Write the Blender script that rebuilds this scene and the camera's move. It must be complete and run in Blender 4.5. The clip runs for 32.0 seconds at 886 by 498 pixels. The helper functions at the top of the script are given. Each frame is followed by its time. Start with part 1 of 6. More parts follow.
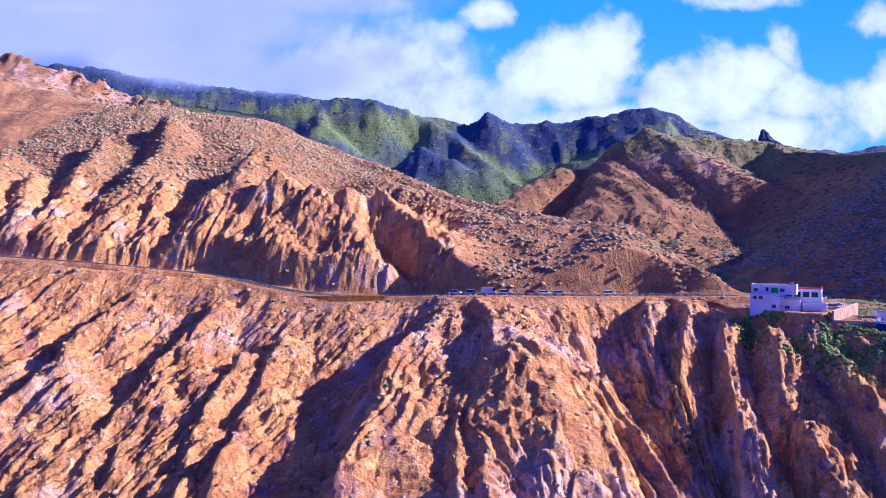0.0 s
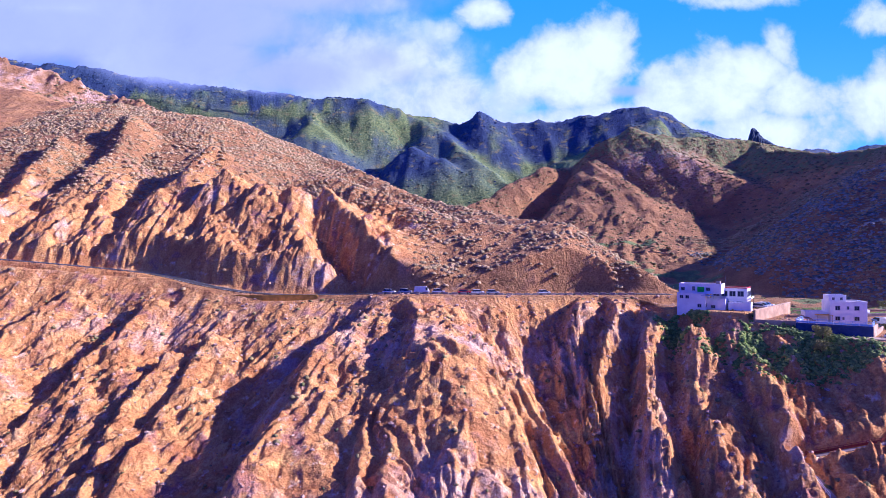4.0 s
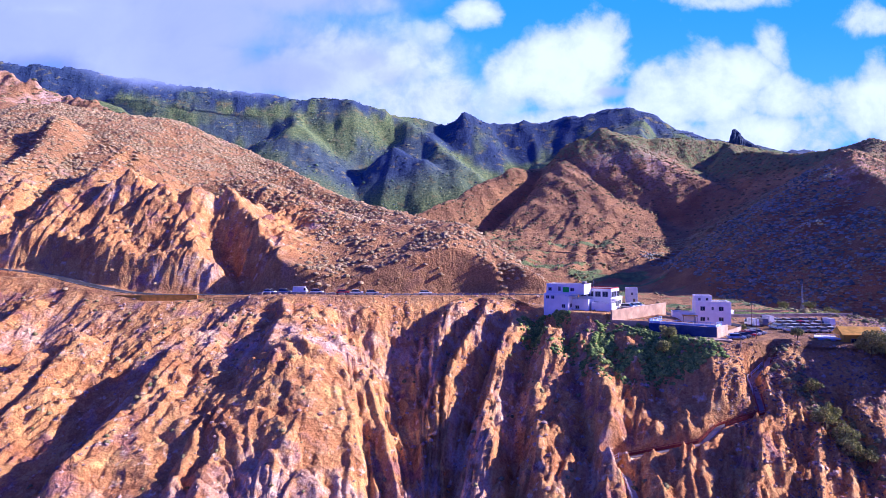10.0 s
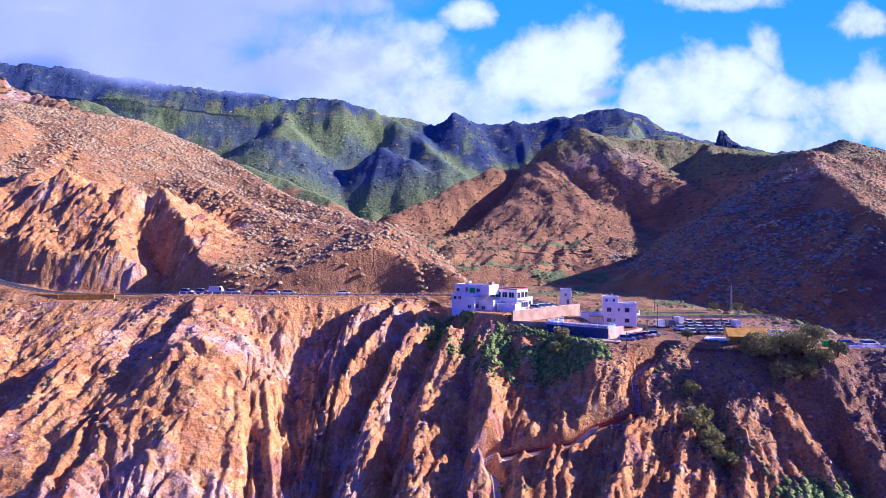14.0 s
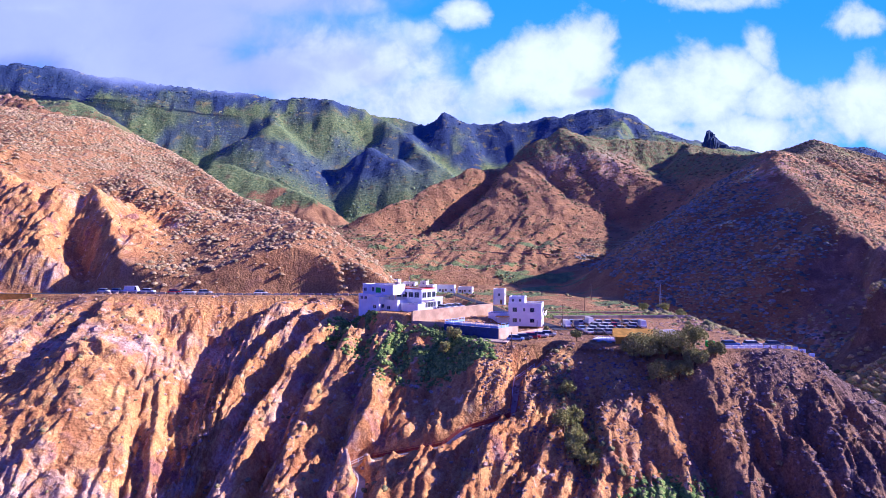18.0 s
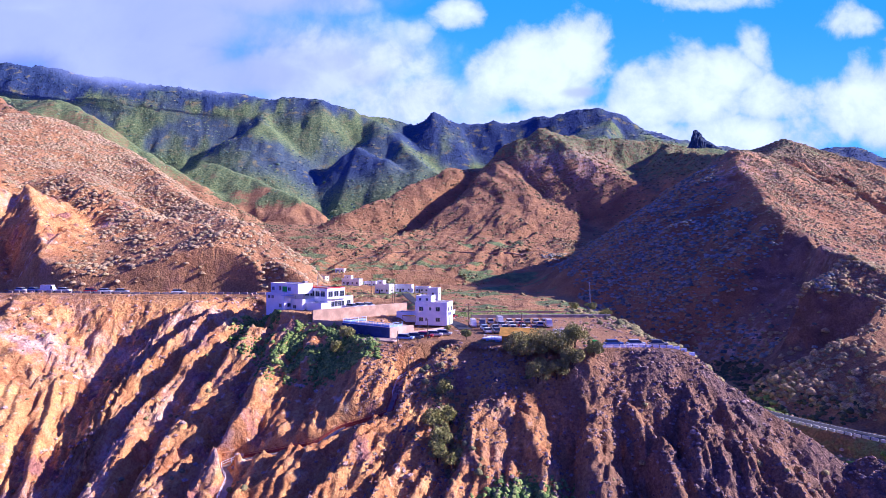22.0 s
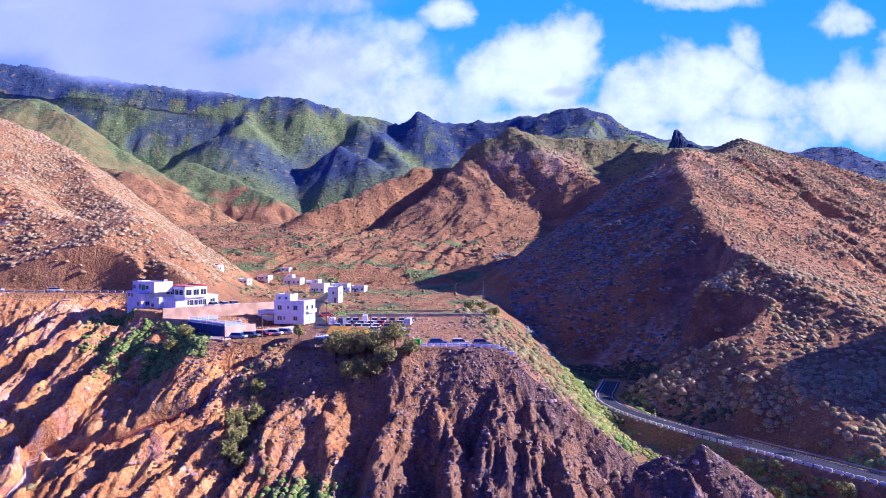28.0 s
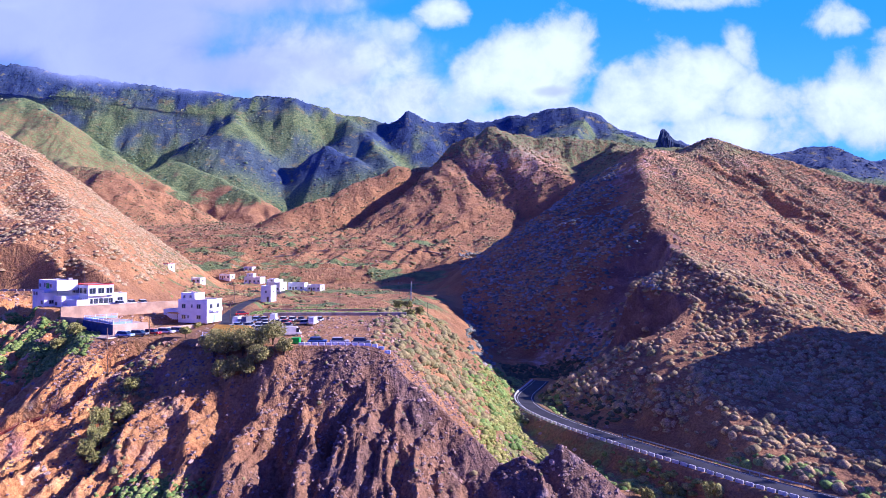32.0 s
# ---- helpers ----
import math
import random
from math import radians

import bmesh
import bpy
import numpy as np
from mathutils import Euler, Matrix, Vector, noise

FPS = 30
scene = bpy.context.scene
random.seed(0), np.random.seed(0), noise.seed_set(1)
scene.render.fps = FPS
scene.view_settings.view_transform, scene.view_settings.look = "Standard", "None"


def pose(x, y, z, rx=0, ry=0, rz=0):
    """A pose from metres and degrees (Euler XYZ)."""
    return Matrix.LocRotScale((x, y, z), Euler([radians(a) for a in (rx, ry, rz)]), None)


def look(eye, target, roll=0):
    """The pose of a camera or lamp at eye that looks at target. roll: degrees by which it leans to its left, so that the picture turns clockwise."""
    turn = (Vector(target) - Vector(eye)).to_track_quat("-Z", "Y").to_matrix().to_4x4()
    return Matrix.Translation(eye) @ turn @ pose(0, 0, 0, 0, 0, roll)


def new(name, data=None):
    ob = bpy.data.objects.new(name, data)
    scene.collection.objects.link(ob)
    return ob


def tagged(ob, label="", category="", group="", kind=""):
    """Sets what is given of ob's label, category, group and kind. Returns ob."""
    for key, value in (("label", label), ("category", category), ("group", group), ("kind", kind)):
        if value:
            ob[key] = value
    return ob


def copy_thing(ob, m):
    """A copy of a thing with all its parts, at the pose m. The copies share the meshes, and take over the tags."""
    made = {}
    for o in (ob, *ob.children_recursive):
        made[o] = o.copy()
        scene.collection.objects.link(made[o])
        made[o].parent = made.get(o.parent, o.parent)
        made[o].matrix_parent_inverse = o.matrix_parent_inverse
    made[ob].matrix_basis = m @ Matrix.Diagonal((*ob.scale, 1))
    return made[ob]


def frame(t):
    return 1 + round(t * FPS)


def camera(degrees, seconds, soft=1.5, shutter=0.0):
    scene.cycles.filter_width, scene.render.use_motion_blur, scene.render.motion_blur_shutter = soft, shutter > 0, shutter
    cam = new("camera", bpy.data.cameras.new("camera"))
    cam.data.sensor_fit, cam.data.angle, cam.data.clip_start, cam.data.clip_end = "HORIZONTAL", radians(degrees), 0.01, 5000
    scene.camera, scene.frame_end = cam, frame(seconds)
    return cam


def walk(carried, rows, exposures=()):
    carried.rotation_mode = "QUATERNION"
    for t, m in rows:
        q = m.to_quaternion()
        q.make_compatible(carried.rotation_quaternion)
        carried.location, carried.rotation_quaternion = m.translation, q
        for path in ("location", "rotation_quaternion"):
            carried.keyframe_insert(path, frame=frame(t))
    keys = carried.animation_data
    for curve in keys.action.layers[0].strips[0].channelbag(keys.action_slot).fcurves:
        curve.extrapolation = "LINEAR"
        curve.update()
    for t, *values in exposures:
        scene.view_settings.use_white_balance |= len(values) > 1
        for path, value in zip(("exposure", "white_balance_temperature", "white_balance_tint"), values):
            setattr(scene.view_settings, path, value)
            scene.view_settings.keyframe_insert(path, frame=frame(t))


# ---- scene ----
cam = camera(73.0, 32.0, 0.7)
# seconds, place in metres, yaw, pitch, roll
ROWS = [
    (0.0, 0.00, 0.00, 60.00, 0.000, 0.286, 0.19),
    (0.5, 2.28, 0.03, 60.00, -0.008, 0.271, 0.20),
    (1.0, 4.77, 0.09, 60.02, 0.008, 0.264, 0.18),
    (1.5, 7.42, 0.11, 60.02, 0.008, 0.264, 0.16),
    (2.0, 10.21, 0.14, 60.00, 0.030, 0.256, 0.15),
    (2.5, 13.14, 0.17, 59.98, 0.045, 0.248, 0.17),
    (3.0, 16.15, 0.23, 59.98, 0.053, 0.211, 0.16),
    (3.5, 19.26, 0.29, 59.94, 0.083, 0.211, 0.17),
    (5.5, 32.36, 0.57, 59.53, 0.181, 0.256, 0.21),
    (6.0, 35.67, 0.60, 59.51, 0.203, 0.256, 0.21),
    (6.5, 39.00, 0.63, 59.51, 0.211, 0.286, 0.20),
    (7.0, 42.40, 0.66, 59.48, 0.233, 0.294, 0.19),
    (7.5, 45.75, 0.66, 59.46, 0.233, 0.286, 0.21),
    (8.0, 49.21, 0.77, 59.53, 0.264, 0.264, 0.20),
    (8.5, 52.65, 0.83, 59.55, 0.271, 0.248, 0.20),
    (9.0, 56.07, 0.89, 59.46, 0.279, 0.271, 0.19),
    (9.5, 59.51, 0.94, 59.51, 0.271, 0.279, 0.15),
    (10.0, 62.99, 0.97, 59.46, 0.271, 0.309, 0.15),
    (10.5, 66.41, 1.03, 59.51, 0.279, 0.309, 0.10),
    (11.0, 69.90, 1.09, 59.48, 0.271, 0.324, 0.09),
    (11.5, 73.32, 1.11, 59.51, 0.279, 0.339, 0.06),
    (12.0, 76.82, 1.23, 59.51, 0.294, 0.339, 0.04),
    (12.5, 80.26, 1.28, 59.51, 0.294, 0.339, 0.03),
    (13.0, 83.70, 1.37, 59.51, 0.301, 0.331, -0.01),
    (13.5, 87.12, 1.43, 59.46, 0.301, 0.346, -0.03),
    (14.0, 90.62, 1.51, 59.40, 0.316, 0.346, -0.03),
    (14.5, 94.06, 1.57, 59.42, 0.316, 0.346, -0.06),
    (16.5, 108.06, 1.88, 59.33, 0.422, 0.361, -0.06),
    (17.0, 111.74, 2.00, 59.35, 0.422, 0.339, -0.07),
    (17.5, 115.18, 2.06, 59.31, 0.429, 0.369, -0.09),
    (18.0, 118.68, 2.23, 59.35, 0.459, 0.346, -0.08),
    (18.5, 122.10, 2.28, 59.33, 0.459, 0.346, -0.11),
    (19.0, 125.58, 2.40, 59.33, 0.474, 0.339, -0.11),
    (19.5, 129.06, 2.48, 59.31, 0.489, 0.331, -0.10),
    (20.0, 132.50, 2.63, 59.33, 0.497, 0.316, -0.11),
    (20.5, 135.97, 2.74, 59.27, 0.512, 0.316, -0.10),
    (21.0, 139.41, 2.80, 59.20, 0.512, 0.346, -0.12),
    (21.5, 142.67, 2.94, 59.20, 0.527, 0.331, -0.12),
    (22.0, 146.14, 3.06, 59.12, 0.527, 0.331, -0.10),
    (22.5, 149.60, 3.17, 59.08, 0.535, 0.324, -0.10),
    (23.0, 153.10, 3.28, 59.05, 0.542, 0.309, -0.10),
    (23.5, 156.54, 3.43, 59.08, 0.557, 0.309, -0.14),
    (24.0, 159.77, 3.54, 59.01, 0.565, 0.324, -0.13),
    (24.5, 163.44, 3.68, 58.95, 0.580, 0.324, -0.13),
    (25.0, 166.67, 3.77, 58.95, 0.595, 0.331, -0.14),
    (25.5, 170.09, 3.91, 58.90, 0.610, 0.331, -0.16),
    (27.5, 183.89, 4.43, 58.86, 0.655, 0.309, -0.18),
    (28.0, 187.33, 4.54, 58.86, 0.663, 0.301, -0.18),
    (28.5, 190.79, 4.68, 58.86, 0.670, 0.301, -0.19),
    (29.0, 194.27, 4.80, 58.86, 0.678, 0.301, -0.19),
    (29.5, 197.71, 4.94, 58.84, 0.693, 0.309, -0.20),
    (30.0, 201.13, 5.08, 58.80, 0.693, 0.301, -0.19),
    (30.5, 204.59, 5.23, 58.80, 0.715, 0.286, -0.20),
    (31.0, 208.03, 5.40, 58.75, 0.723, 0.271, -0.21),
    (31.5, 211.50, 5.54, 58.71, 0.738, 0.264, -0.22),
    (32.0, 214.94, 5.68, 58.67, 0.738, 0.264, -0.23),
]
walk(cam, [(t, pose(x, y, z, 90 + pitch, roll, yaw)) for t, x, y, z, yaw, pitch, roll in ROWS],
     [(0.0, 0.12, 4620, 29), (32.0, 0.12, 4620, 29)])

# ---- light: low afternoon sun from the east side of the valley, blue sky ----
SUN_DIR = Vector((0.88, 0.03, 0.45)).normalized()
world = bpy.data.worlds.new("sky")
scene.world = world
world.use_nodes = True
wn = world.node_tree.nodes
sky = wn.new("ShaderNodeTexSky")
sky.sky_type = "NISHITA"
sky.sun_disc = False
sky.sun_elevation = math.asin(SUN_DIR.z)
sky.sun_rotation = math.atan2(SUN_DIR.x, SUN_DIR.y)
sky.ozone_density, sky.dust_density = 5.0, 0.3
deep = wn.new("ShaderNodeMix")
deep.data_type, deep.blend_type = "RGBA", "MULTIPLY"
deep.inputs[0].default_value = 1.0
deep.inputs[7].default_value = (1.05, 0.76, 2.4, 1)
world.node_tree.links.new(sky.outputs[0], deep.inputs[6])
world.node_tree.links.new(deep.outputs[2], wn["Background"].inputs[0])
wn["Background"].inputs[1].default_value = 0.057
sun = new("sun", bpy.data.lights.new("sun", "SUN"))
sun.data.energy, sun.data.angle, sun.data.color = 8.6, radians(0.5), (1.0, 0.75, 0.54)
sun.matrix_world = look((0, 0, 900), Vector((0, 0, 900)) - SUN_DIR)
scene.view_settings.exposure = 0.0


# ---- helpers ----
def part(name, bm, material, parent, label=""):
    """One bmesh as one mesh object under a thing or a part."""
    me = bpy.data.meshes.new(name)
    bm.to_mesh(me)
    bm.free()
    me.materials.append(material)
    ob = new(name, me)
    if parent is not None:
        ob.parent = parent
    if label:
        ob["label"] = label
    return ob


def thing(name, m, label, category, group="", kind=""):
    """An Empty at the thing's base."""
    ob = new(name)
    ob.empty_display_size = 0.3
    ob.matrix_basis = m
    return tagged(ob, label, category, group, kind)


def box(bm, cx, cy, z0, sx, sy, sz, bevel=0.0, m=None):
    """A box on z0, bevelled on request."""
    r = bmesh.ops.create_cube(bm, size=1.0)
    vs = r["verts"]
    bmesh.ops.scale(bm, vec=(sx, sy, sz), verts=vs)
    bmesh.ops.translate(bm, vec=(cx, cy, z0 + sz / 2), verts=vs)
    if bevel:
        es = list({e for v in vs for e in v.link_edges})
        r2 = bmesh.ops.bevel(bm, geom=es, offset=bevel, segments=1, affect="EDGES")
        vs = list({v for f in r2["faces"] for v in f.verts} | {v for v in vs if v.is_valid})
    if m is not None:
        bmesh.ops.transform(bm, matrix=m, verts=vs)
    return bm


def boxes(*rows, bevel=0.0):
    bm = bmesh.new()
    for r in rows:
        box(bm, *r, bevel=bevel)
    return bm


def rod(bm, a, b, r0, r1=None, seg=8):
    """A tapered rod from a to b."""
    a, b = Vector(a), Vector(b)
    m = Matrix.Translation((a + b) / 2) @ (b - a).to_track_quat("Z", "Y").to_matrix().to_4x4()
    bmesh.ops.create_cone(bm, cap_ends=True, segments=seg, radius1=r0, radius2=r0 if r1 is None else r1, depth=(b - a).length, matrix=m)
    return bm


# ---- value noise on arrays ----
def _hash(ix, iy, s):
    n = (ix.astype(np.int64) * 374761393 + iy.astype(np.int64) * 668265263 + s * 1442695041) & 0xFFFFFFFF
    n = ((n ^ (n >> 13)) * 1274126177) & 0xFFFFFFFF
    return ((n ^ (n >> 16)) & 0xFFFFFF) / float(0xFFFFFF)


def vnoise(x, y, s=0):
    """Smooth noise, -1 to 1, one knot a unit."""
    ix, iy = np.floor(x), np.floor(y)
    fx, fy = x - ix, y - iy
    fx, fy = fx * fx * fx * (fx * (6 * fx - 15) + 10), fy * fy * fy * (fy * (6 * fy - 15) + 10)
    a, b = _hash(ix, iy, s), _hash(ix + 1, iy, s)
    c, d = _hash(ix, iy + 1, s), _hash(ix + 1, iy + 1, s)
    return 2 * ((a + (b - a) * fx) * (1 - fy) + (c + (d - c) * fx) * fy) - 1


def fbm(x, y, s=0, n=4, gain=0.5):
    out, amp, k = 0, 1.0, 1.0
    for i in range(n):
        out = out + amp * vnoise(x * k + 17.3 * i, y * k - 9.1 * i, s + i)
        amp, k = amp * gain, k * 2.03
    return out


def ridged(x, y, s=0, n=3, gain=0.5):
    """Sharp crests at 1, broad bottoms towards 0."""
    out, amp, k, tot = 0, 1.0, 1.0, 0
    for i in range(n):
        out = out + amp * (1 - np.abs(vnoise(x * k + 31.7 * i, y * k + 5.3 * i, s + 7 * i)))
        tot, amp, k = tot + amp, amp * gain, k * 2.1
    return out / tot


def facets(x, y, s=0, tilt=1.0):
    """Broken rock: tilted plates with sharp steps between them, about -1 to 1."""
    ix, iy = np.floor(x), np.floor(y)
    best = np.full(np.shape(x), 1e9)
    ox, oy, cx, cy = (np.zeros(np.shape(x)) for _ in range(4))
    for a in (-1, 0, 1):
        for b in (-1, 0, 1):
            px, py = ix + a, iy + b
            dx, dy = x - px - _hash(px, py, s), y - py - _hash(px, py, s + 1)
            d = dx * dx + dy * dy
            near = d < best
            best = np.where(near, d, best)
            ox, oy, cx, cy = np.where(near, dx, ox), np.where(near, dy, oy), np.where(near, px, cx), np.where(near, py, cy)
    return 2 * _hash(cx, cy, s + 2) - 1 + tilt * ((2 * _hash(cx, cy, s + 3) - 1) * ox + (2 * _hash(cx, cy, s + 4) - 1) * oy)


def sstep(a, b, x):
    t = np.clip((x - a) / (b - a), 0, 1)
    return t * t * (3 - 2 * t)


def smax(a, b, k):
    h = np.clip(0.5 + 0.5 * (a - b) / k, 0, 1)
    return b + (a - b) * h + k * h * (1 - h)


def smin(a, b, k):
    return -smax(-a, -b, k)


def near_line(x, y, pts):
    """Distance to a polyline, and the height of the polyline at the nearest place."""
    best, zz = np.full(np.shape(x), 1e9), np.zeros(np.shape(x))
    for (ax, ay, az), (bx, by, bz) in zip(pts[:-1], pts[1:]):
        dx, dy = bx - ax, by - ay
        t = np.clip(((x - ax) * dx + (y - ay) * dy) / (dx * dx + dy * dy), 0, 1)
        d = np.hypot(x - ax - t * dx, y - ay - t * dy)
        near = d < best
        best, zz = np.where(near, d, best), np.where(near, az + t * (bz - az), zz)
    return best, zz


def crest(x, y, pts, left, right, rnd=6.0):
    """A ridge along a polyline that falls away by the slopes left and right of its way."""
    out = np.full(np.shape(x), -1e4)
    for (ax, ay, az), (bx, by, bz) in zip(pts[:-1], pts[1:]):
        dx, dy = bx - ax, by - ay
        ln = math.hypot(dx, dy)
        t = np.clip(((x - ax) * dx + (y - ay) * dy) / (ln * ln), 0, 1)
        ox, oy = x - ax - t * dx, y - ay - t * dy
        d = np.hypot(ox, oy)
        side = (dx * oy - dy * ox) / (ln * np.maximum(d, 0.01))
        sl = right + (left - right) * (0.5 + 0.5 * side)
        out = np.maximum(out, az + t * (bz - az) - sl * (np.sqrt(d * d + rnd * rnd) - rnd))
    return out


def saw(p, east=0.68):
    """Ribs across p: 0 in the gully, 1 on the crest, steep on the west side."""
    f = p - np.floor(p)
    return np.where(f < 1 - east, f / (1 - east), (1 - f) / east)


# ---- the lie of the land ----
# rim of the sea cliff from west to east: x, y, z, slope below, lean of its ribs
RIM = [(-260, 225, 66, 0.75, 0.7), (-123, 208, 56, 0.75, 0.8), (-80, 211, 51.5, 0.78, 0.9), (-38, 199, 44.5, 0.80, 0.95),
       (-5, 200, 44.8, 0.74, 0.95), (14, 194, 45.8, 0.62, 0.5), (30, 194, 45.4, 0.68, -0.25), (48, 197, 45.0, 0.72, -0.35),
       (70, 201, 44.6, 0.62, 0.3), (86, 193, 43.6, 0.72, 0.4), (96, 183, 43.0, 0.82, 0.45), (106, 172, 42.0, 0.88, 0.5), (118, 159, 38.4, 0.84, 0.5),
       (128, 147, 36.6, 0.74, 0.5), (140, 148, 37.2, 0.68, 0.5), (150, 147, 36.3, 0.88, 0.45), (160, 142, 36.0, 0.98, 0.45), (178, 138, 37.8, 1.05, 0.2), (190, 139, 37.3, 0.9, 0.0),
       (199, 138, 36.0, 0.86, 0.0), (206, 134, 31.2, 0.85, -0.05), (220, 127, 22.6, 0.85, -0.1), (225, 124, 18.2, 0.85, -0.1), (230, 123, 17.0, 0.8, -0.1), (236, 122, 23.5, 0.9, 0), (243, 119, 18.5, 0.8, 0.1), (254, 116, 10, 0.5, 0.1), (400, 100, 6, 0.4, 0)]
RIM_T = [np.array(c, float) for c in zip(*RIM)]
# the coast road, west to east, as far as the white houses
COAST_ROAD = [(-260, 232, 67), (-160, 216, 59), (-123, 213, 56.5), (-95, 216, 53.5), (-80, 215, 52), (-60, 208, 48), (-38, 203.5, 45),
              (-5, 205, 45.3), (14, 199, 46), (30, 199.5, 45.6), (48, 202, 45.2), (70, 206, 45), (84, 203, 45.2), (100, 203, 45)]
# the valley road on the far side of the ravine
VALLEY_ROAD = [(330, 86, 13), (300, 107, 12.5), (281, 123, 12.3), (265, 142, 12.6), (250, 163, 12.2), (242, 180, 11.5), (239, 196, 10.5), (240, 210, 9.8), (245, 223, 9.4), (250, 236, 9.4)]
VILLAGE_ROAD = [(151, 172, 37.4), (149, 184, 37.5), (144, 195, 37.7), (139, 215, 37.8), (134, 245, 38.4), (128, 290, 37.2), (122, 340, 36)]
FOOTPATH = [(146, 149, 36), (143, 148, 34), (140, 146, 31.6), (135, 143, 28.9), (134, 138, 26.1), (133, 134, 23.4), (123, 133, 20.8), (118, 130, 18), (101, 132, 14.2), (98, 131, 12.9), (101, 127, 11.8), (101, 121, 9.3)]
# main ribs of the cliff, each from its head down: west of the promontory, the promontory, the buttresses, the spur
RIBS_WEST = [[(-50, 184, 35), (-51, 168, 24), (-53, 158, 17), (-54, 136, 4)], [(-60, 178, 31), (-64, 159, 17), (-62, 140, 4)], [(-80, 185, 35), (-85, 169, 23), (-90, 150, 9)],
             [(-74, 198, 45), (-77, 181, 33), (-80, 169, 24), (-82, 150, 9)], [(-104, 200, 48), (-112, 180, 33), (-122, 155, 13)], [(-135, 205, 53), (-148, 178, 34), (-160, 150, 12)]]
RIBS_CAPE = [[(11, 192, 45), (14, 180, 41), (14, 167, 35), (10, 157, 26), (8, 148, 20), (10, 128, 8)], [(2, 188, 43), (-7, 178, 37), (-15, 168, 31), (-16, 156, 23), (-24, 135, 10)],
             [(4, 152, 21), (3, 141, 14), (4, 128, 6)], [(23, 160, 26), (21, 144, 15), (22, 130, 6)], [(29, 160, 25), (28, 143, 14), (29, 130, 5)], [(36, 160, 24), (38, 145, 14), (39, 130, 5)], [(40, 164, 27), (46, 149, 16), (52, 133, 5)]]
RIBS_MIDDLE = [[(102, 168, 39.5), (100, 157, 32), (101, 146, 25), (99, 134, 17), (98, 122, 9)], [(111, 160, 36), (108, 149, 28), (108, 138, 21), (105, 126, 13)], [(84, 186, 41.5), (81, 170, 33), (80, 156, 23.5), (82, 140, 13)], [(68, 198, 44.5), (66, 193, 43), (62, 178, 34), (60, 163, 24)], [(78, 196, 44), (77, 190, 43), (73, 178, 35), (71, 166, 28), (71, 150, 18), (75, 130, 8)], [(92, 170, 37), (93, 160, 31), (94, 149, 25), (89, 141, 19), (89, 127, 10)],
               [(128, 152, 32), (118, 143, 26), (116, 136, 22), (112, 124, 15)], [(140, 154, 35), (138, 145, 32), (135, 135, 26), (128, 126, 20), (120, 115, 13)]]
RIBS_SPUR = [[(161, 144, 35.5), (157, 137, 31), (152, 132, 26.5), (150, 123, 22), (146, 112, 13)], [(161, 130, 26), (164, 120, 19), (165, 110, 12)], [(171, 142, 35.5), (176, 129, 27), (174, 120, 20), (174, 110, 13)], [(180, 140, 36), (184, 131, 27), (188, 120, 20.5), (189, 110, 14)],
             [(197, 137, 33), (195, 122, 25), (193, 108, 15)], [(205, 133, 29.5), (204, 123, 25), (201, 108, 16)], [(214, 131, 25), (208, 120, 21), (210, 108, 14)], [(228, 126, 21), (231, 115, 17.5), (233, 104, 11)]]
# ribs of the road cutting and of the upper hill
RIBS_HILL = [[(-54, 245, 88), (-65, 234, 75), (-71, 225, 65), (-75, 218, 57), (-78, 214, 52)], [(-70, 253, 95), (-81, 239, 77), (-86, 227, 65)], [(-100, 259, 88), (-90, 241, 76), (-91, 231, 66)],
             [(-87, 279, 110), (-88, 262, 96), (-95, 250, 86)], [(-124, 265, 93), (-117, 242, 77), (-112, 220, 60)], [(-128, 272, 97), (-131, 248, 82), (-135, 232, 71), (-131, 217, 59)], [(-165, 274, 100), (-158, 247, 82), (-148, 227, 68)],
             [(-182, 268, 96), (-168, 239, 77), (-157, 221, 63)], [(-205, 280, 108), (-196, 250, 90), (-185, 226, 68)], [(-150, 330, 136), (-137, 292, 110), (-140, 272, 98)], [(-230, 290, 116), (-226, 258, 98), (-215, 230, 72)],
             [(-39, 243, 87), (-34, 229, 72), (-40, 217, 60), (-50, 211, 53)], [(-172, 304, 119), (-165, 276, 101)]]


def round_line(line, n=2):
    """Corners of a polyline cut off twice."""
    for _ in range(n):
        out = [line[0]]
        for a, b in zip(line[:-1], line[1:]):
            out += [tuple(0.75 * p + 0.25 * q for p, q in zip(a, b)), tuple(0.25 * p + 0.75 * q for p, q in zip(a, b))]
        line = out + [line[-1]]
    return line


COAST_ROAD, VALLEY_ROAD, VILLAGE_ROAD = round_line(COAST_ROAD), round_line(VALLEY_ROAD), round_line(VILLAGE_ROAD)


def rib_u(x, y):
    """The place on the rim from which the rib at (x, y) comes down."""
    u = x
    for _ in range(4):
        k = np.interp(u, RIM_T[0], RIM_T[4])
        yr = np.interp(u, RIM_T[0], RIM_T[1])
        u = 0.5 * u + 0.5 * (x - k * np.minimum(y - yr, 0))
    return u


